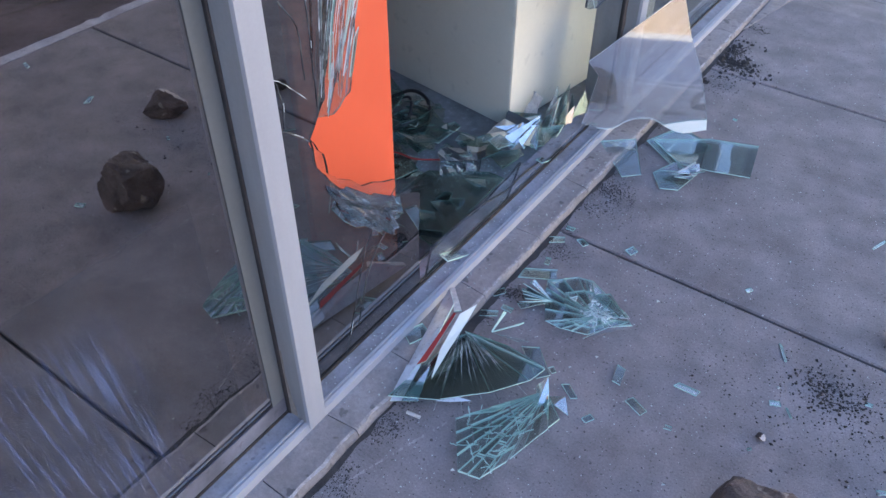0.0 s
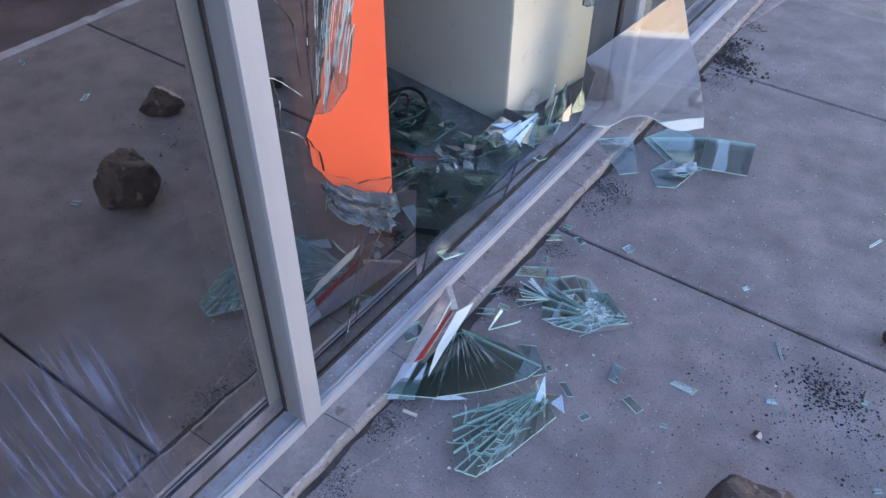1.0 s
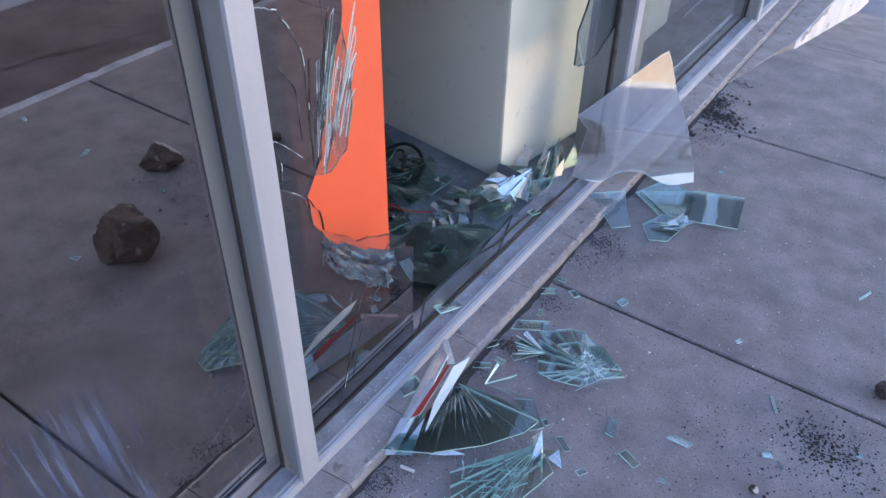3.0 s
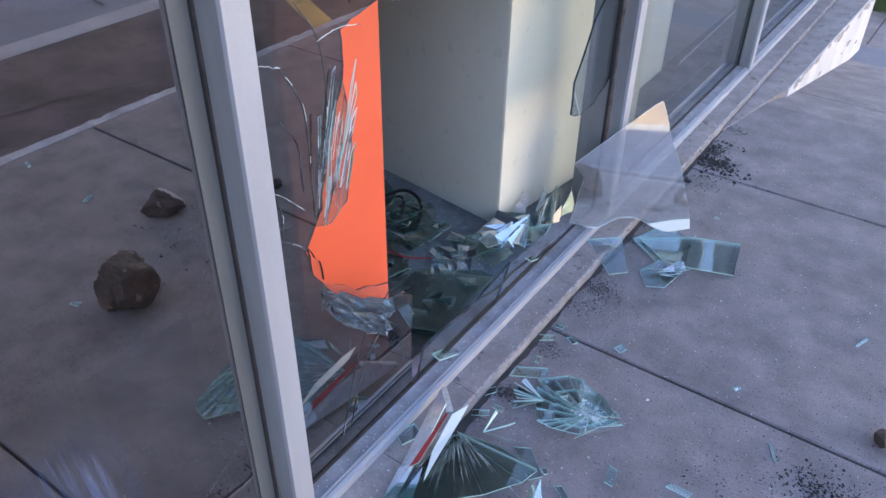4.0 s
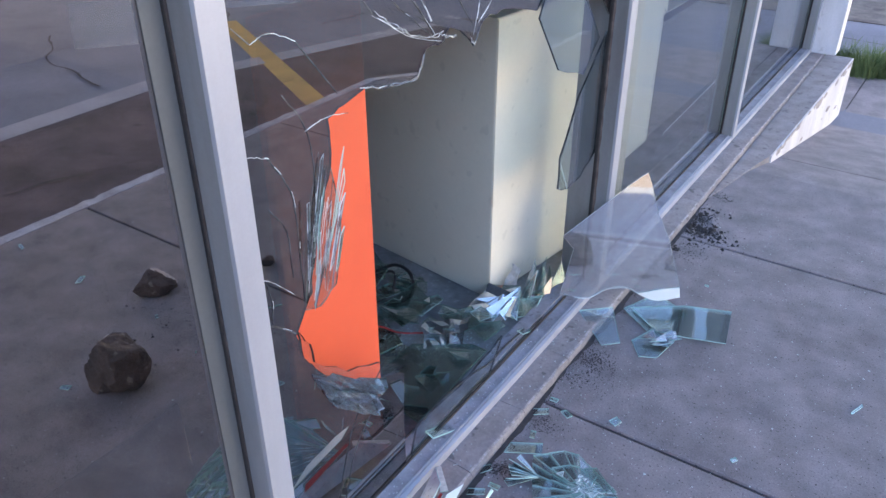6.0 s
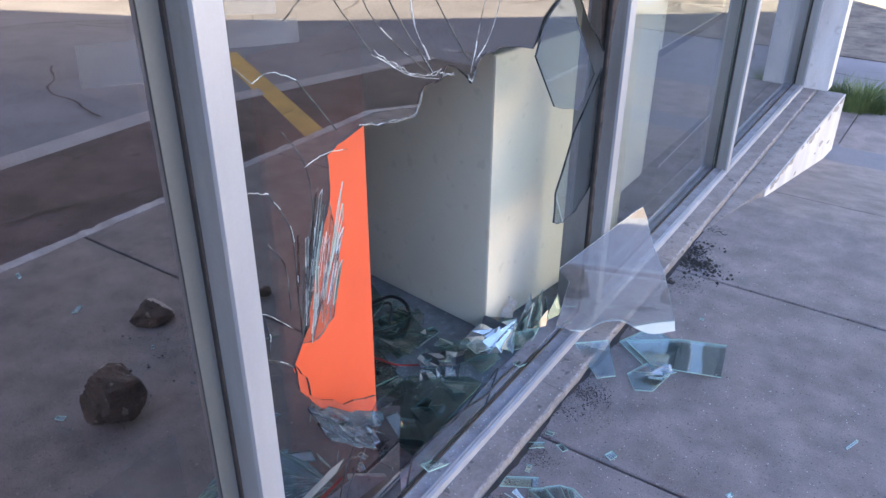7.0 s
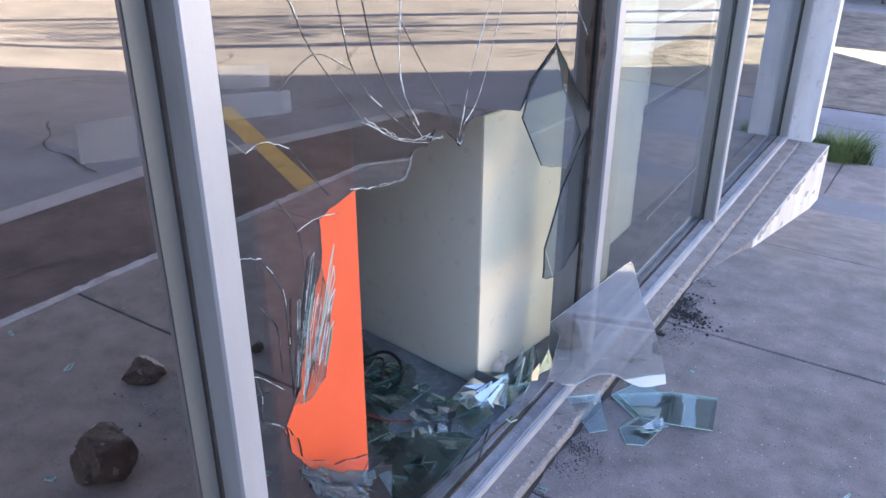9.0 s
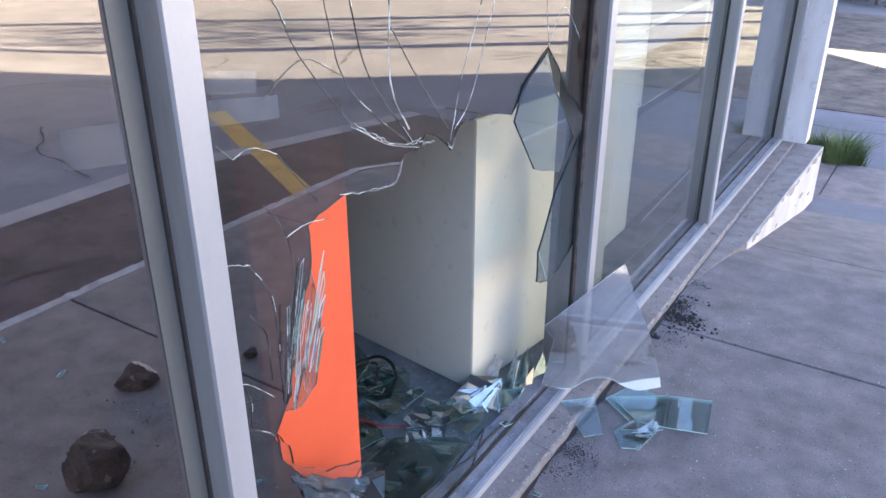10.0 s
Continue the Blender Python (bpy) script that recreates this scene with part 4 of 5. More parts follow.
for k in range(14):
    an = 0.45 * k
    r1 = rng.uniform(0.03, 0.075)
    lines.append([(0.02 + q * math.cos(an), 0.035 + 0.8 * q * math.sin(an), 0.032 - 0.1 * q) for q in (0.008, r1 * 0.5, r1)])
web(c, lines, 0.0006, M_CRACKL, 48)
rng = random.Random(36)
for k in range(8):
    an = 2.85 + 0.16 * k
    d, e = Vector((math.cos(an), math.sin(an), 0)), Vector((-math.sin(an), math.cos(an), 0))
    o = Vector((-0.1, 0.015, 0.02))
    ln = rng.uniform(0.07, 0.1)
    flap(c, [o, o + d * ln - e * 0.009 + Vector((0, 0, rng.uniform(-0.01, 0.014))), o + d * ln * 0.95 + e * 0.009 + Vector((0, 0, rng.uniform(0, 0.016)))], rng.choice((M_MIRROR, M_TINT, M_DARK)), 0.002)
flap(c, [(0.02, -0.045, 0.012), (0.105, 0.06, 0.02), (0.06, 0.01, 0.03)])
slab_piece("glass_fragment", [(-0.02, 0.11, 0.012), (0.01, 0.125, 0.02), (0.10, 0.065, 0.012), (0.075, 0.05, 0.008)], M_SHARD, c, 0.005)
rng = random.Random(40)
for k in range(30):
    p = Vector((rng.gauss(0.02, 0.026), rng.gauss(0.035, 0.02), 0.028))
    q = rng.uniform(0.004, 0.013)
    an = rng.uniform(0, 6.28)
    slab_piece("glass_crumb", [p + q * Vector((math.cos(an + w), math.sin(an + w), rng.uniform(-0.3, 0.5))) for w in (0, 2.0, 4.1)], M_CLEAR, c, 0.003, rim=M_CRACKL)
for k in range(3):
    an = 0.2 + 0.7 * k
    slab_piece("glass_fragment", [(0.05, 0.06, 0.006), (0.05 + 0.1 * math.cos(an) * 0.7, 0.06 + 0.1 * math.sin(an) * 0.7, 0.004 + 0.006 * (k % 3)), (0.06 + 0.09 * math.cos(an + 0.2), 0.05 + 0.09 * math.sin(an + 0.2), 0.01)], (M_CLEAR, M_SHARD)[k % 2], a, 0.004)


def loose_shard(name, outline, label, mat, base_z=0.0, group="broken glass on the pavement", thick=0.0032, rim=None):
    cx = sum(p[0] for p in outline) / len(outline)
    cy = sum(p[1] for p in outline) / len(outline)
    t = tagged(slab_piece(name, [(x - cx, y - cy, z) for x, y, z in outline], mat, None, thick, rim=rim), label, "glass shard", group)
    t.location = (cx, cy, base_z)
    return t


loose_shard("glass_shard", [(0.23, 2.17, 0.014), (0.38, 2.28, 0.014), (0.525, 2.335, 0.013), (0.56, 2.15, 0.012), (0.44, 2.11, 0.012), (0.35, 2.09, 0.013)], "long shard of green-edged mirror glass on the pavement", M_SHARD)
loose_shard("glass_shard", [(0.098, 2.04, 0.026), (0.185, 2.12, 0.026), (0.275, 1.975, 0.006), (0.23, 1.93, 0.006)], "clear green glass shard leaning off the ledge", M_CLEAR)
loose_shard("glass_shard", [(0.30, 2.01, 0.004), (0.335, 2.09, 0.012), (0.42, 2.07, 0.014), (0.40, 1.97, 0.004), (0.35, 1.945, 0.004)], "small green glass shard on the pavement", M_SHARD)
loose_shard("glass_shard", [(0.21, 2.16, 0.007), (0.33, 2.08, 0.006), (0.40, 2.25, 0.006), (0.27, 2.31, 0.007)], "dark green glass shard under a longer one", M_SHARD, 0.0)
crumple = thing("film_crumple", (0.36, 2.03, 0.016), "crumpled silver window film on broken glass", "window film")
rng = random.Random(5)
for k in range(7):
    p = Vector((rng.uniform(-0.04, 0.04), rng.uniform(-0.03, 0.03), 0.004))
    flap(crumple, [p, p + Vector((0.05, 0.01, rng.uniform(0.005, 0.03))), p + Vector((0.03, 0.05, rng.uniform(0.0, 0.02)))], M_FOIL if k % 2 else M_MIRROR, 0.002)

# the large shard leaning on the ledge
BIG = [(0.005, 2.068, 0.061), (0.049, 2.091, 0.05), (0.09, 2.117, 0.049), (0.134, 2.152, 0.081), (0.19, 2.189, 0.087), (0.245, 2.215, 0.058), (0.288, 2.238, 0.045), (0.346, 2.278, 0.059), (0.337, 2.283, 0.101), (0.306, 2.286, 0.185), (0.277, 2.287, 0.259), (0.23, 2.281, 0.347), (0.193, 2.283, 0.441), (0.178, 2.282, 0.472), (0.163, 2.269, 0.461), (0.083, 2.197, 0.374), (-0.018, 2.105, 0.261), (0.018, 2.116, 0.218)]
BP = Vector((0.038, 2.0459, 0.0626))
BN = Vector((0.51, -0.824, 0.215)).normalized()
BIG = [Vector(p) - BN * (Vector(p) - BP).dot(BN) for p in BIG]
big = tagged(slab_piece("large_glass_shard", [p - BP for p in BIG], M_DUSTY, None, 0.006, rim=M_CRACKL), "large silvery glass shard leaning from the ledge on a post", "glass shard")
big.location = BP
flap(big, [p - BP + BN * 0.008 for p in (BIG[5].lerp(BIG[4], 0.4), BIG[5], BIG[6], BIG[7], BIG[7].lerp(BIG[8], 0.8), BIG[6].lerp(BIG[9], 0.3))], M_WHITE)

# Pale tube paints the glint along the shard's broken lower edge.
part("edge_glint", add_tube(bmesh.new(), [p - BP + BN * 0.004 for p in smooth_line(BIG[1:8], 3)], 0.0022, 5), M_CRACKL, big, "glint of the broken lower edge, painted as a pale line")


t = thing("film_heap", (-0.2, 1.64, 0.03), "crumpled silver film on the shop floor", "window film")
crinkle("film_sheet", [(-0.065, -0.005, 0.03), (0.0, -0.085, 0.015), (0.085, 0.02, 0.02), (0.055, 0.08, 0.05)], 2, 8, 0.010, M_FOIL, t, 3, 3.0)
crinkle("film_sheet", [(-0.06, 0.0, 0.045), (-0.03, -0.045, 0.035), (0.075, 0.045, 0.045), (0.055, 0.085, 0.06)], 2, 5, 0.008, M_FOIL, t, 8, 2.0)
t = thing("film_sheet", (-0.28, 1.46, 0.03), "creased grey film with glass crumbs stuck to it", "window film")
crinkle("sheet", [(-0.06, -0.08, 0.01), (0.09, -0.12, 0.012), (0.10, 0.08, 0.016), (-0.04, 0.09, 0.012)], 9, 9, 0.006, M_TINT, t, 13)
t = thing("film_heap", (-0.11, 1.86, 0.03), "folded shiny film lying before the cabinet", "window film")
crinkle("film_sheet", [(-0.075, -0.09, 0.035), (-0.03, -0.05, 0.03), (0.045, 0.06, 0.055), (-0.07, 0.05, 0.075)], 2, 4, 0.008, M_FOIL, t, 23, 1.0)
crinkle("paper", [(-0.02, -0.05, 0.01), (0.035, -0.045, 0.012), (0.05, 0.05, 0.05), (0.0, 0.04, 0.06)], 5, 5, 0.007, M_PAPER, t, 24, 0.0, "crumpled brown paper")
crinkle("paper", [(-0.05, 0.11, 0.03), (-0.01, 0.10, 0.02), (0.0, 0.15, 0.10), (-0.04, 0.16, 0.11)], 5, 5, 0.008, M_PAPER, t, 27, 0.0, "crumpled brown paper")
t = thing("film_heap", (-0.08, 1.93, 0.03), "folded silver film and upright shards heaped by the sill", "window film")
flap(t, [(-0.085, -0.165, 0.012), (-0.02, -0.13, 0.015), (0.005, 0.0, 0.045), (-0.04, -0.03, 0.06)])
flap(t, [(-0.06, -0.1, 0.05), (-0.02, -0.06, 0.03), (0.0, 0.03, 0.05), (-0.03, 0.02, 0.062)], M_MIRROR)
flap(t, [(-0.01, 0.06, 0.003), (0.06, 0.08, 0.01), (0.04, 0.12, 0.16)], M_TINT)
flap(t, [(0.02, -0.07, 0.006), (0.075, -0.03, 0.02), (0.06, 0.07, 0.035), (0.0, 0.02, 0.02)], M_SHARD, 0.005, "glass_fragment", "green glass")
flap(t, [(-0.01, 0.03, 0.02), (0.03, 0.04, 0.03), (0.035, 0.07, 0.13), (0.01, 0.07, 0.08)])
flap(t, [(0.03, 0.06, 0.01), (0.07, 0.1, 0.012), (0.06, 0.13, 0.08)], M_FOIL)
flap(t, [(-0.05, 0.0, 0.004), (0.03, -0.02, 0.004), (0.04, 0.06, 0.03), (-0.03, 0.05, 0.02)], M_PAPER, 0.002, "paper", "crumpled paper")
flap(t, [(0.05, 0.1, 0.004), (0.09, 0.2, 0.008), (0.05, 0.22, 0.09)], M_DARK)
rng = random.Random(61)
for k in range(13):
    an = 3.5 + 0.14 * k
    ln = rng.uniform(0.09, 0.17)
    d, e = Vector((math.cos(an), math.sin(an), 0)), Vector((-math.sin(an), math.cos(an), 0))
    o = Vector((0.0, 0.02, 0.075 + rng.uniform(-0.01, 0.01)))
    tip = o + d * ln - Vector((0, 0, rng.uniform(0.02, 0.055)))
    flap(t, [o, tip - e * 0.012 + Vector((0, 0, 0.012 * (k % 2))), tip + e * 0.012 - Vector((0, 0, 0.012 * (k % 2)))], rng.choice((M_FOIL, M_FOIL, M_TINT, M_SHARD, M_MIRROR)), 0.0015)
for k in range(6):
    o = Vector((rng.uniform(-0.02, 0.06), 0.03 + 0.025 * k, 0.01))
    flap(t, [o, o + Vector((rng.uniform(0.02, 0.05), rng.uniform(-0.02, 0.03), 0.01)), o + Vector((rng.uniform(-0.01, 0.04), rng.uniform(0.01, 0.05), rng.uniform(0.07, 0.15)))], rng.choice((M_SHARD, M_TINT, M_FOIL)), 0.003, "glass_fragment", "upright green glass splinter")
INSIDE = [
    [(-0.26, 1.33, 0.008), (-0.02, 1.27, 0.03), (-0.025, 1.64, 0.032), (-0.09, 1.66, 0.014), (-0.25, 1.56, 0.01)], [(-0.5, 1.42, 0.006), (-0.34, 1.36, 0.006), (-0.27, 1.54, 0.02), (-0.42, 1.62, 0.02)],
    [(-0.25, 1.715, 0.03), (-0.144, 1.69, 0.02), (-0.11, 1.76, 0.03), (-0.18, 1.80, 0.045)], [(-0.145, 1.735, 0.02), (-0.062, 1.69, 0.022), (-0.045, 1.755, 0.03), (-0.066, 1.80, 0.03)],
    [(-0.62, 1.64, 0.02), (-0.5, 1.62, 0.02), (-0.49, 1.76, 0.1), (-0.6, 1.80, 0.14)], [(-0.46, 1.66, 0.01), (-0.33, 1.62, 0.01), (-0.31, 1.76, 0.03), (-0.4, 1.79, 0.06)],
    [(-0.25, 0.85, 0.004), (-0.03, 0.82, 0.012), (-0.05, 1.15, 0.012), (-0.2, 1.2, 0.004)],
]
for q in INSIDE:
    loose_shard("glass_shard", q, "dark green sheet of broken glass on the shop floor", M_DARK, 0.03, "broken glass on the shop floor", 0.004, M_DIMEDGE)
rng = random.Random(77)
for k in range(84):
    x, y, s, an = (rng.uniform(-0.6, -0.05), rng.uniform(1.3, 1.85), rng.uniform(0.01, 0.045), rng.uniform(0, 6.28)) if k < 46 else (rng.uniform(-0.62, -0.3), rng.uniform(1.5, 1.86), rng.uniform(0.012, 0.05), rng.uniform(0, 6.28))
    z = rng.uniform(0.012, 0.04)
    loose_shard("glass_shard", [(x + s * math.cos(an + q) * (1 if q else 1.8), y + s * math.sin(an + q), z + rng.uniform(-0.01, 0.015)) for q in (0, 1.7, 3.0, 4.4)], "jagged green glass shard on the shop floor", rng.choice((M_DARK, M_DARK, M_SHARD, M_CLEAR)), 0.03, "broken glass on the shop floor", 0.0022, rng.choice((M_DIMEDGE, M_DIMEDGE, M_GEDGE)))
bm = bmesh.new()
for k in range(420):
    u = rng.random()
    x, y = -0.36 + 0.32 * u + rng.gauss(0, 0.05), 1.5 + 0.14 * u + rng.gauss(0, 0.06)
    if x > -0.03:
        continue
    s, an, z = rng.uniform(0.0008, 0.0026), rng.uniform(0, 6.28), 0.062 + rng.uniform(-0.006, 0.004)
    vs = [bm.verts.new((x + s * math.cos(an + q), y + s * math.sin(an + q), z)) for q in (0, 2.1, 4.2)] + [bm.verts.new((x, y, z + s * 0.8))]
    for tri in ((0, 1, 3), (1, 2, 3), (2, 0, 3)):
        bm.faces.new([vs[i] for i in tri])
tagged(part("floor_glass_crumbs", bm, M_GEDGE), "pale green crumbs of glass strewn over broken sheets", "broken glass", kind="stuff")

# chips on pavement, ledge and sill: place, length, width, turn
CHIPS = [(0.21, 1.555, 0.05, 0.025, 40), (0.275, 1.586, 0.035, 0.02, -20), (0.405, 1.636, 0.03, 0.025, 70), (0.239, 1.40, 0.108, 0.04, 32), (0.39, 1.135, 0.105, 0.045, -37),
         (0.572, 1.211, 0.06, 0.024, -75), (0.72, 1.265, 0.06, 0.018, 5), (0.644, 1.151, 0.05, 0.024, -20), (0.571, 1.055, 0.025, 0.018, 70), (0.901, 1.345, 0.025, 0.015, 30),
         (0.726, 1.674, 0.02, 0.012, 60), (0.868, 1.51, 0.06, 0.006, -60), (0.964, 2.068, 0.06, 0.007, 70), (0.19, 1.28, 0.04, 0.02, 60), (0.21, 1.20, 0.05, 0.02, 35), (0.24, 1.24, 0.03, 0.018, 10),
         (0.235, 1.46, 0.03, 0.016, 110), (0.50, 1.10, 0.05, 0.02, -30), (0.22, 1.62, 0.025, 0.015, 10), (0.4, 2.467, 0.015, 0.01, 0), (1.978, 1.256, 0.05, 0.014, 15), (1.575, 1.242, 0.05, 0.02, 60), (1.088, 0.858, 0.03, 0.02, -20), (1.156, 1.246, 0.02, 0.012, 40), (0.727, 1.138, 0.018, 0.012, 20), (0.935, 1.337, 0.03, 0.004, -50), (1.079, 1.468, 0.018, 0.01, 10), (0.895, 1.189, 0.01, 0.006, 60), (0.436, 1.132, 0.02, 0.014, -30)]
for x, y, ln, wd, turn in CHIPS:
    rr = random.Random(int(x * 1000 + y * 77))
    o = [(-ln / 2, -wd / 2 * rr.uniform(0.5, 1)), (ln / 2 * rr.uniform(0.7, 1), -wd / 2), (ln / 2, wd / 2 * rr.uniform(0.4, 1)), (-ln / 2 * rr.uniform(0.6, 1), wd / 2)]
    ob = tagged(slab_piece("glass_chip", [(p, q, 0.0005) for p, q in o], M_CLEAR, None, 0.0035), "small clear glass chip with pale teal edges", "glass chip", "glass chips on the pavement")
    ob.matrix_world = pose(x, y, ground_z(y), 0, 0, turn)
for x, y, z, ln, wd, turn in ((0.045, 1.29, 0.05, 0.1, 0.04, 75), (0.115, 1.02, 0.0225, 0.06, 0.05, 60), (0.02, 1.80, 0.056, 0.06, 0.03, 80)):
    ob = tagged(slab_piece("glass_chip", [(-ln / 2, -wd / 2, 0.0), (ln / 2, -wd / 3, 0.0), (ln / 2 * 0.8, wd / 2, 0), (-ln / 2, wd / 3, 0)], M_CLEAR, None, 0.005), "clear glass chip lying on the sill ledge", "glass chip", "glass chips on the ledge")
    ob.matrix_world = pose(x, y, z, 0, 18 if x < 0.1 else 0, turn)

bm = bmesh.new()
rng = random.Random(91)
for k in range(1900):
    y = rng.uniform(0.3, 3.2) if k % 3 else rng.gauss(1.5, 0.5)
    x = 0.2 + abs(rng.gauss(0, 0.45)) if k % 4 else rng.uniform(0.2, 1.9)
    z, s, an = ground_z(y), rng.uniform(0.0007, 0.0026) * (2.2 if k % 25 == 0 else 1), rng.uniform(0, 6.28)
    if x < 0.2 or x > 1.95:
        continue
    vs = [bm.verts.new((x + s * math.cos(an + q) * rng.uniform(0.5, 1.4), y + s * math.sin(an + q), z + 0.0006)) for q in (0, 2.1, 4.2)]
    tip = bm.verts.new((x, y, z + s * 0.9))
    for i in range(3):
        bm.faces.new((vs[i], vs[(i + 1) % 3], tip))
for k in range(90):
    y, x = rng.uniform(0.75, 2.1), rng.uniform(0.1, 0.165)
    s, an = rng.uniform(0.001, 0.0035), rng.uniform(0, 6.28)
    vs = [bm.verts.new((x + s * math.cos(an + q), y + s * math.sin(an + q), 0.0225)) for q in (0, 2.1, 4.2)]
    tip = bm.verts.new((x, y, 0.0225 + s))
    for i in range(3):
        bm.faces.new((vs[i], vs[(i + 1) % 3], tip))
for k in range(120):
    y, x = rng.uniform(0.75, 2.1), rng.uniform(0.042, 0.072)
    s, an = rng.uniform(0.0008, 0.003), rng.uniform(0, 6.28)
    vs = [bm.verts.new((x + s * math.cos(an + q), y + s * math.sin(an + q), 0.0453)) for q in (0, 2.1, 4.2)]
    tip = bm.verts.new((x, y, 0.0453 + s))
    for i in range(3):
        bm.faces.new((vs[i], vs[(i + 1) % 3], tip))
tagged(part("glass_crumbs", bm, M_CRUMB), "tiny bright crumbs of broken glass over the pavement", "broken glass", kind="stuff")


# ---- rocks, soil, litter, plants ----
bm = bmesh.new()
rng = random.Random(95)
prev = None
for k, p in enumerate(smooth_line([(0.219, 0.571, 0.0), (0.253, 0.678, 0.0), (0.318, 0.865, 0.0)], 60)):
    if rng.random() < 0.2:
        prev = None
        continue
    w = rng.uniform(0.0006, 0.0034)
    cur = [bm.verts.new((p.x - w, p.y + w, 0.0006)), bm.verts.new((p.x + w, p.y - w, 0.0006))]
    if prev:
        bm.faces.new((prev[0], prev[1], cur[1], cur[0]))
    prev = cur
tagged(part("scuff_line", bm, M_SCUFF), "faint pale scratched line across the concrete", "stain", kind="stuff")

def rock(name, place, size, seed, turn, label):
    bm = bmesh.new()
    bmesh.ops.create_icosphere(bm, subdivisions=4, radius=1.0)
    r = random.Random(seed)
    planes = [(Vector((r.gauss(0, 1), r.gauss(0, 1), r.gauss(0, 0.8))).normalized(), r.uniform(0.5, 0.8)) for _ in range(11)] + [(Vector((0.78, -0.22, 0.58)).normalized(), 0.52), (Vector((0, 0, -1)), 0.45)]
    for v in bm.verts:
        for n, d in planes:
            over = v.co.dot(n) - d
            if over > 0:
                v.co -= n * over * 0.92
        v.co += v.co.normalized() * (0.10 * noise.noise(v.co * 2.5 + Vector((seed, 0, 0))) + 0.05 * noise.noise(v.co * 8) + 0.02 * noise.noise(v.co * 20))
    low = min(v.co.z for v in bm.verts)
    n0 = planes[11][0]
    for v in bm.verts:
        v.co.z -= low
    for f in bm.faces:
        f.normal_update()
        f.material_index = 1 if f.normal.dot(n0) > 0.8 else 0
    for v in bm.verts:
        v.co = Vector((v.co.x * size[0], v.co.y * size[1], v.co.z * size[2]))
    ob = tagged(part(name, bm, [M_ROCK, M_ROCKP]), label, "rock", "rocks on the pavement")
    ob.matrix_world = pose(*place, 0, 0, turn)
    return ob


rock("rock", (0.985, 0.968, -0.004), (0.112, 0.114, 0.122), 3, 0, "rough brown rock with a pale broken face on the pavement")
rock("rock", (1.285, 1.355, -0.004), (0.098, 0.078, 0.062), 11, 117, "smaller jagged brown rock on the pavement")
rock("rock", (1.09, 1.70, 0.0), (0.03, 0.035, 0.025), 15, 0, "dark lump of stone near a slab joint")
rock("pebble", (0.905, 1.235, 0.0), (0.013, 0.012, 0.01), 21, 0, "small pale pebble beside the soil")


def crumbs(name, spots, mat, label, seed, kind="stuff"):
    bm = bmesh.new()
    r = random.Random(seed)
    for cx, cy, spread, count, smin, smax in spots:
        for _ in range(count):
            x, y, s = r.gauss(cx, spread), r.gauss(cy, spread * 0.8), r.uniform(smin, smax) * r.random() ** 0.5
            if x < 0.19:
                continue
            z, an = ground_z(y), r.uniform(0, 6.28)
            lo = [bm.verts.new((x + s * r.uniform(0.6, 1.2) * math.cos(an + q), y + s * r.uniform(0.6, 1.2) * math.sin(an + q), z + 0.0005)) for q in (0, 1.6, 3.1, 4.7)]
            hi = bm.verts.new((x + s * r.uniform(-0.4, 0.4), y + s * r.uniform(-0.4, 0.4), z + s * r.uniform(0.6, 1.2)))
            for i in range(4):
                bm.faces.new((lo[i], lo[(i + 1) % 4], hi))
    return tagged(part(name, bm, mat), label, "soil", kind=kind)


crumbs("soil_crumbs", [(1.01, 1.45, 0.045, 420, 0.0012, 0.0058), (1.05, 1.42, 0.12, 900, 0.0005, 0.004), (0.97, 1.48, 0.03, 120, 0.001, 0.005), (0.76, 1.33, 0.05, 40, 0.001, 0.005), (0.9, 1.5, 0.3, 300, 0.0005, 0.003), (0.8, 1.6, 0.5, 900, 0.0004, 0.0018), (1.1, 1.25, 0.12, 60, 0.002, 0.008)], M_DIRT, "scattered dark soil crumbs on the pavement", 51)
crumbs("leaf_litter", [(0.25, 2.86, 0.035, 190, 0.004, 0.014), (0.27, 2.84, 0.06, 900, 0.0006, 0.004), (0.26, 2.66, 0.05, 300, 0.0006, 0.004), (0.225, 2.95, 0.03, 400, 0.001, 0.007), (0.33, 2.80, 0.05, 70, 0.003, 0.012), (0.22, 3.02, 0.04, 80, 0.003, 0.012), (0.21, 2.66, 0.015, 40, 0.004, 0.012), (0.24, 1.75, 0.03, 60, 0.001, 0.005), (0.215, 1.0, 0.02, 40, 0.001, 0.004), (0.24, 1.86, 0.035, 800, 0.0006, 0.0035), (0.27, 1.78, 0.05, 500, 0.0005, 0.0025), (0.225, 1.3, 0.018, 400, 0.0006, 0.0035), (0.235, 1.52, 0.03, 400, 0.0005, 0.003), (0.215, 0.78, 0.025, 500, 0.0006, 0.003), (0.22, 0.6, 0.03, 500, 0.0006, 0.003), (0.23, 0.95, 0.03, 300, 0.0006, 0.003), (0.22, 2.3, 0.02, 80, 0.001, 0.004), (0.22, 3.2, 0.03, 120, 0.001, 0.006)], M_DIRT, "dry dark leaf litter and soil by the ledge", 52)
bm = bmesh.new()
bmesh.ops.create_cone(bm, cap_ends=True, segments=12, radius1=0.0042, radius2=0.0042, depth=0.034, matrix=pose(0, 0, 0.0045, 0, 90, 0))
ob = tagged(part("cigarette_butt", bm, M_PAPER, smooth=False), "white cigarette butt lying beside broken glass", "litter")
ob.matrix_world = pose(0.245, 0.832, 0.0, 0, 0, 10)


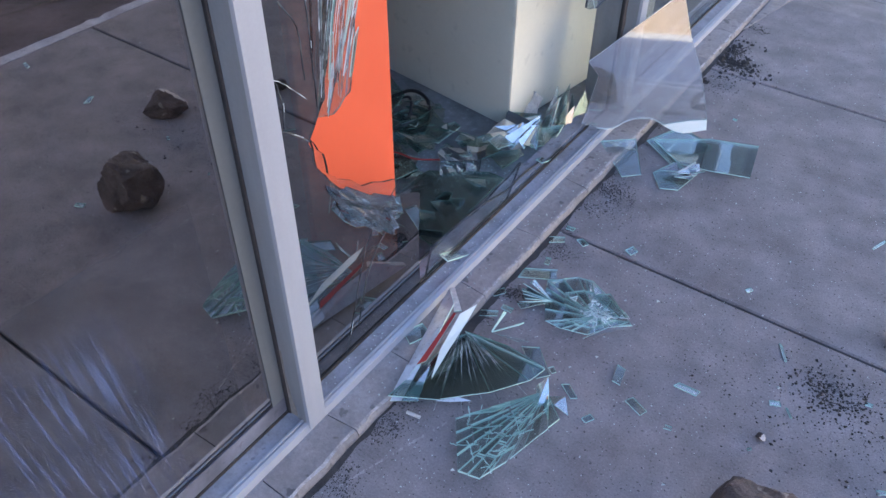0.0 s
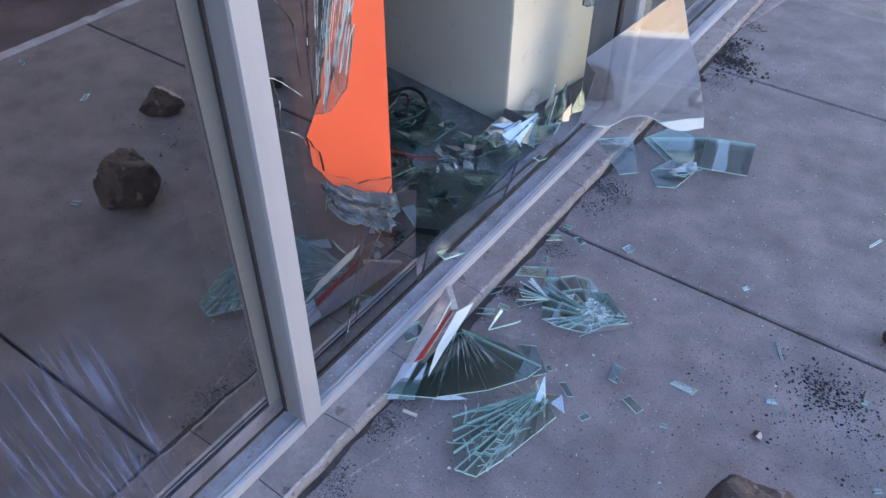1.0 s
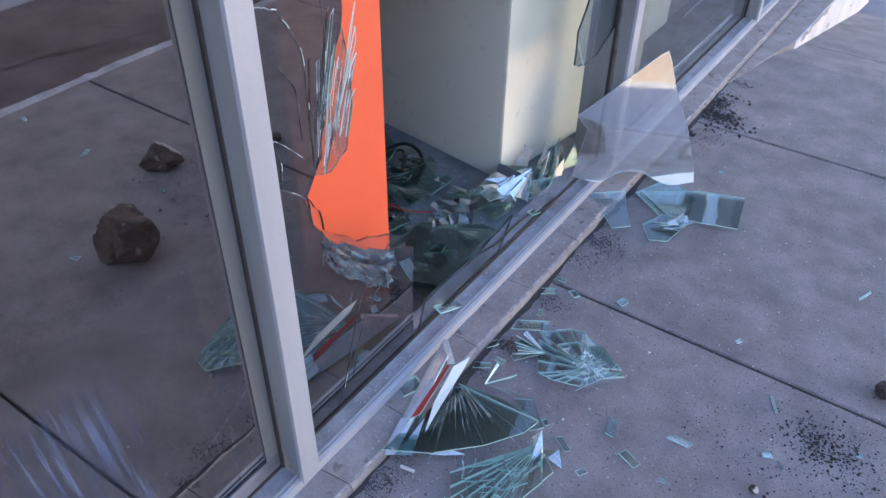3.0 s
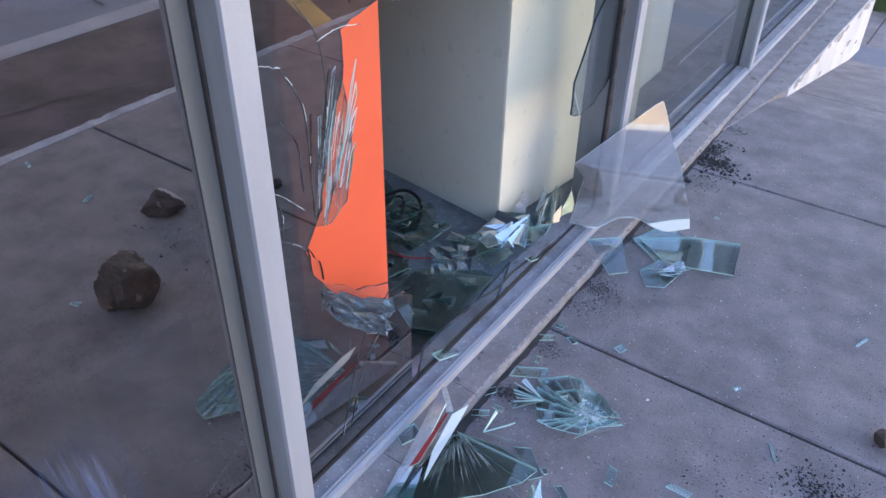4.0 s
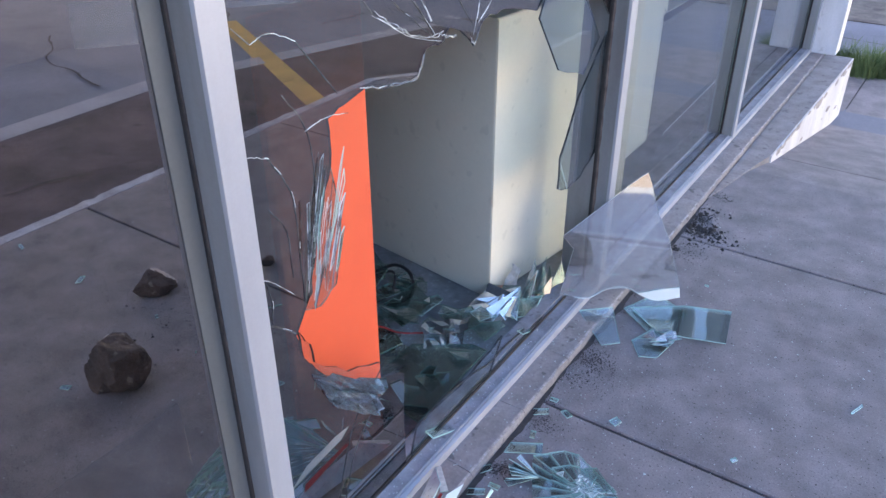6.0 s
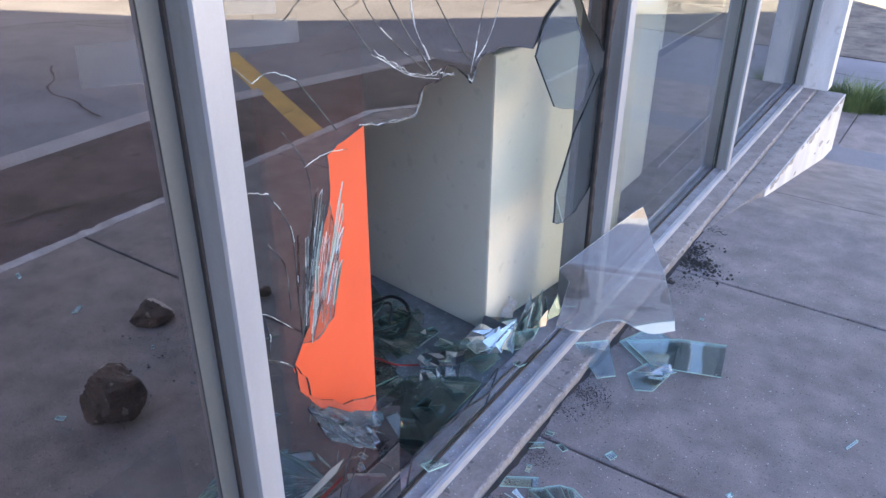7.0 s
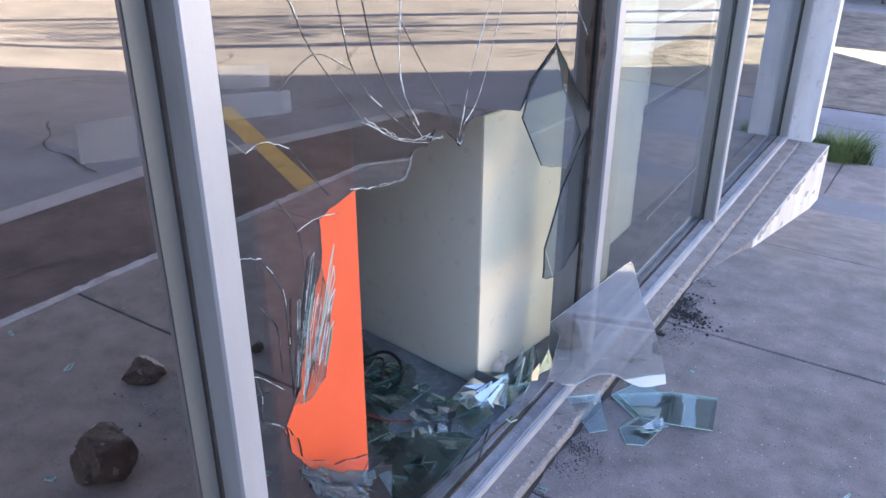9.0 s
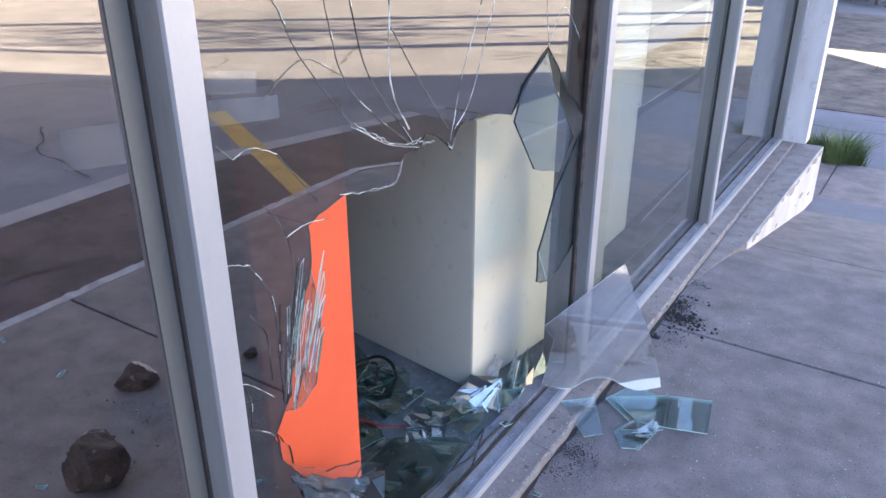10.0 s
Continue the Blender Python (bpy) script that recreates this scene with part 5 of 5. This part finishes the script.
def grass_clump(place, count, spread, height, seed):
    r = random.Random(seed)
    bm = bmesh.new()
    for _ in range(count):
        a, d = r.uniform(0, 6.28), spread * r.random() ** 0.6
        p = Vector((d * math.cos(a), d * math.sin(a), 0))
        h, w = height * r.uniform(0.5, 1.1), r.uniform(0.002, 0.004)
        lean = Vector((math.cos(a), math.sin(a), 0)) * h * r.uniform(0.1, 0.7) + Vector((r.uniform(-0.3, 0.3), r.uniform(-0.3, 0.3), 0)) * h
        side = Vector((-math.sin(a + 0.7), math.cos(a + 0.7), 0)) * w
        mid, tip = p + lean * 0.35 + Vector((0, 0, h * 0.65)), p + lean + Vector((0, 0, h))
        v = [bm.verts.new(q) for q in (p - side, p + side, mid + side * 0.8, mid - side * 0.8, tip)]
        bm.faces.new(v[:4])
        bm.faces.new((v[3], v[2], v[4]))
    ob = tagged(part("grass_tuft", bm, M_GRASS), "green grass tuft growing at the pavement's edge", "grass")
    ob.location = place
    return ob


grass_clump((0.33, 6.85, -0.46), 900, 0.19, 0.25, 61)
grass_clump((0.46, 6.86, -0.46), 160, 0.1, 0.12, 62)
grass_clump((0.12, 6.9, -0.46), 200, 0.12, 0.26, 63)


# ---- far end of the street ----
structure("side_street", box((-3.2, 8.6, -0.6), (2.6, 15.8, -0.442)), M_DIRTROAD, "cracked dusty side street with patches of evening sun", "road")
fence = thing("fence", (-3.0, 19.0, -0.45), "weathered white board fence behind shrubs", "fence")
for k in range(34):
    part("slat", box((k * 0.2, 0, 0.08), (k * 0.2 + 0.17, 0.02, 1.5)), M_PAINT, fence)
part("rail", box((0, 0.021, 0.5), (6.8, 0.06, 0.58)), M_PAINT, fence)


def shrub(place, size, seed):
    r = random.Random(seed)
    t = thing("shrub", place, "dusty green shrub growing by the fence", "shrub", "shrubs along the fence")
    part("stem", add_tube(bmesh.new(), [Vector((0, 0, 0)), Vector((0.03, 0.02, size * 0.5))], 0.025, 6), M_ROCK, t)
    bm = bmesh.new()
    for _ in range(900):
        d = Vector((r.gauss(0, 1), r.gauss(0, 1), r.gauss(0, 0.8))).normalized() * size * r.uniform(0.35, 1.0) * (0.8 + 0.5 * noise.noise((seed + r.random(), r.random() * 3, 1)))
        p = d + Vector((0, 0, size * 0.75))
        if p.z < 0.02:
            continue
        u = Vector((r.gauss(0, 1), r.gauss(0, 1), r.gauss(0, 1))).normalized()
        v = u.orthogonal().normalized()
        q = r.uniform(0.03, 0.07)
        bm.faces.new([bm.verts.new(p + w) for w in (-u * q, v * q * 0.5, u * q, -v * q * 0.5)])
    part("crown", bm, M_HEDGE, t)


for k in range(6):
    shrub((-2.2 + k * 0.85, 17.3 + 0.4 * (k % 2), -0.45), 0.55 + 0.1 * (k % 3), 200 + k)
# Simple box on wheels stands in for a distant vehicle.
van = thing("vehicle_standin", (-1.35, 15.3, -0.45), "plain white and blue box on wheels for a distant vehicle", "cart")
part("body", box((-0.45, -0.3, 0.35), (0.45, 0.3, 1.3), 0.03), M_PAINT, van)
part("stripe", box((-0.452, -0.304, 0.42), (0.456, -0.28, 0.6), 0.004), M_BLUE, van)
for x in (-0.3, 0.3):
    bm = bmesh.new()
    bmesh.ops.create_cone(bm, cap_ends=True, segments=20, radius1=0.18, radius2=0.18, depth=0.08, matrix=pose(x, -0.28, 0.18, 90, 0, 0))
    part("wheel", bm, M_GASKET, van)

crumbs("ledge_grit", [(0.2 + 0.006 * (k % 3), 0.3 + 0.11 * k, 0.016 + 0.008 * (k % 2), 90, 0.0006, 0.0035) for k in range(22)], M_DIRT, "dark grit gathered along the foot of the ledge", 58)
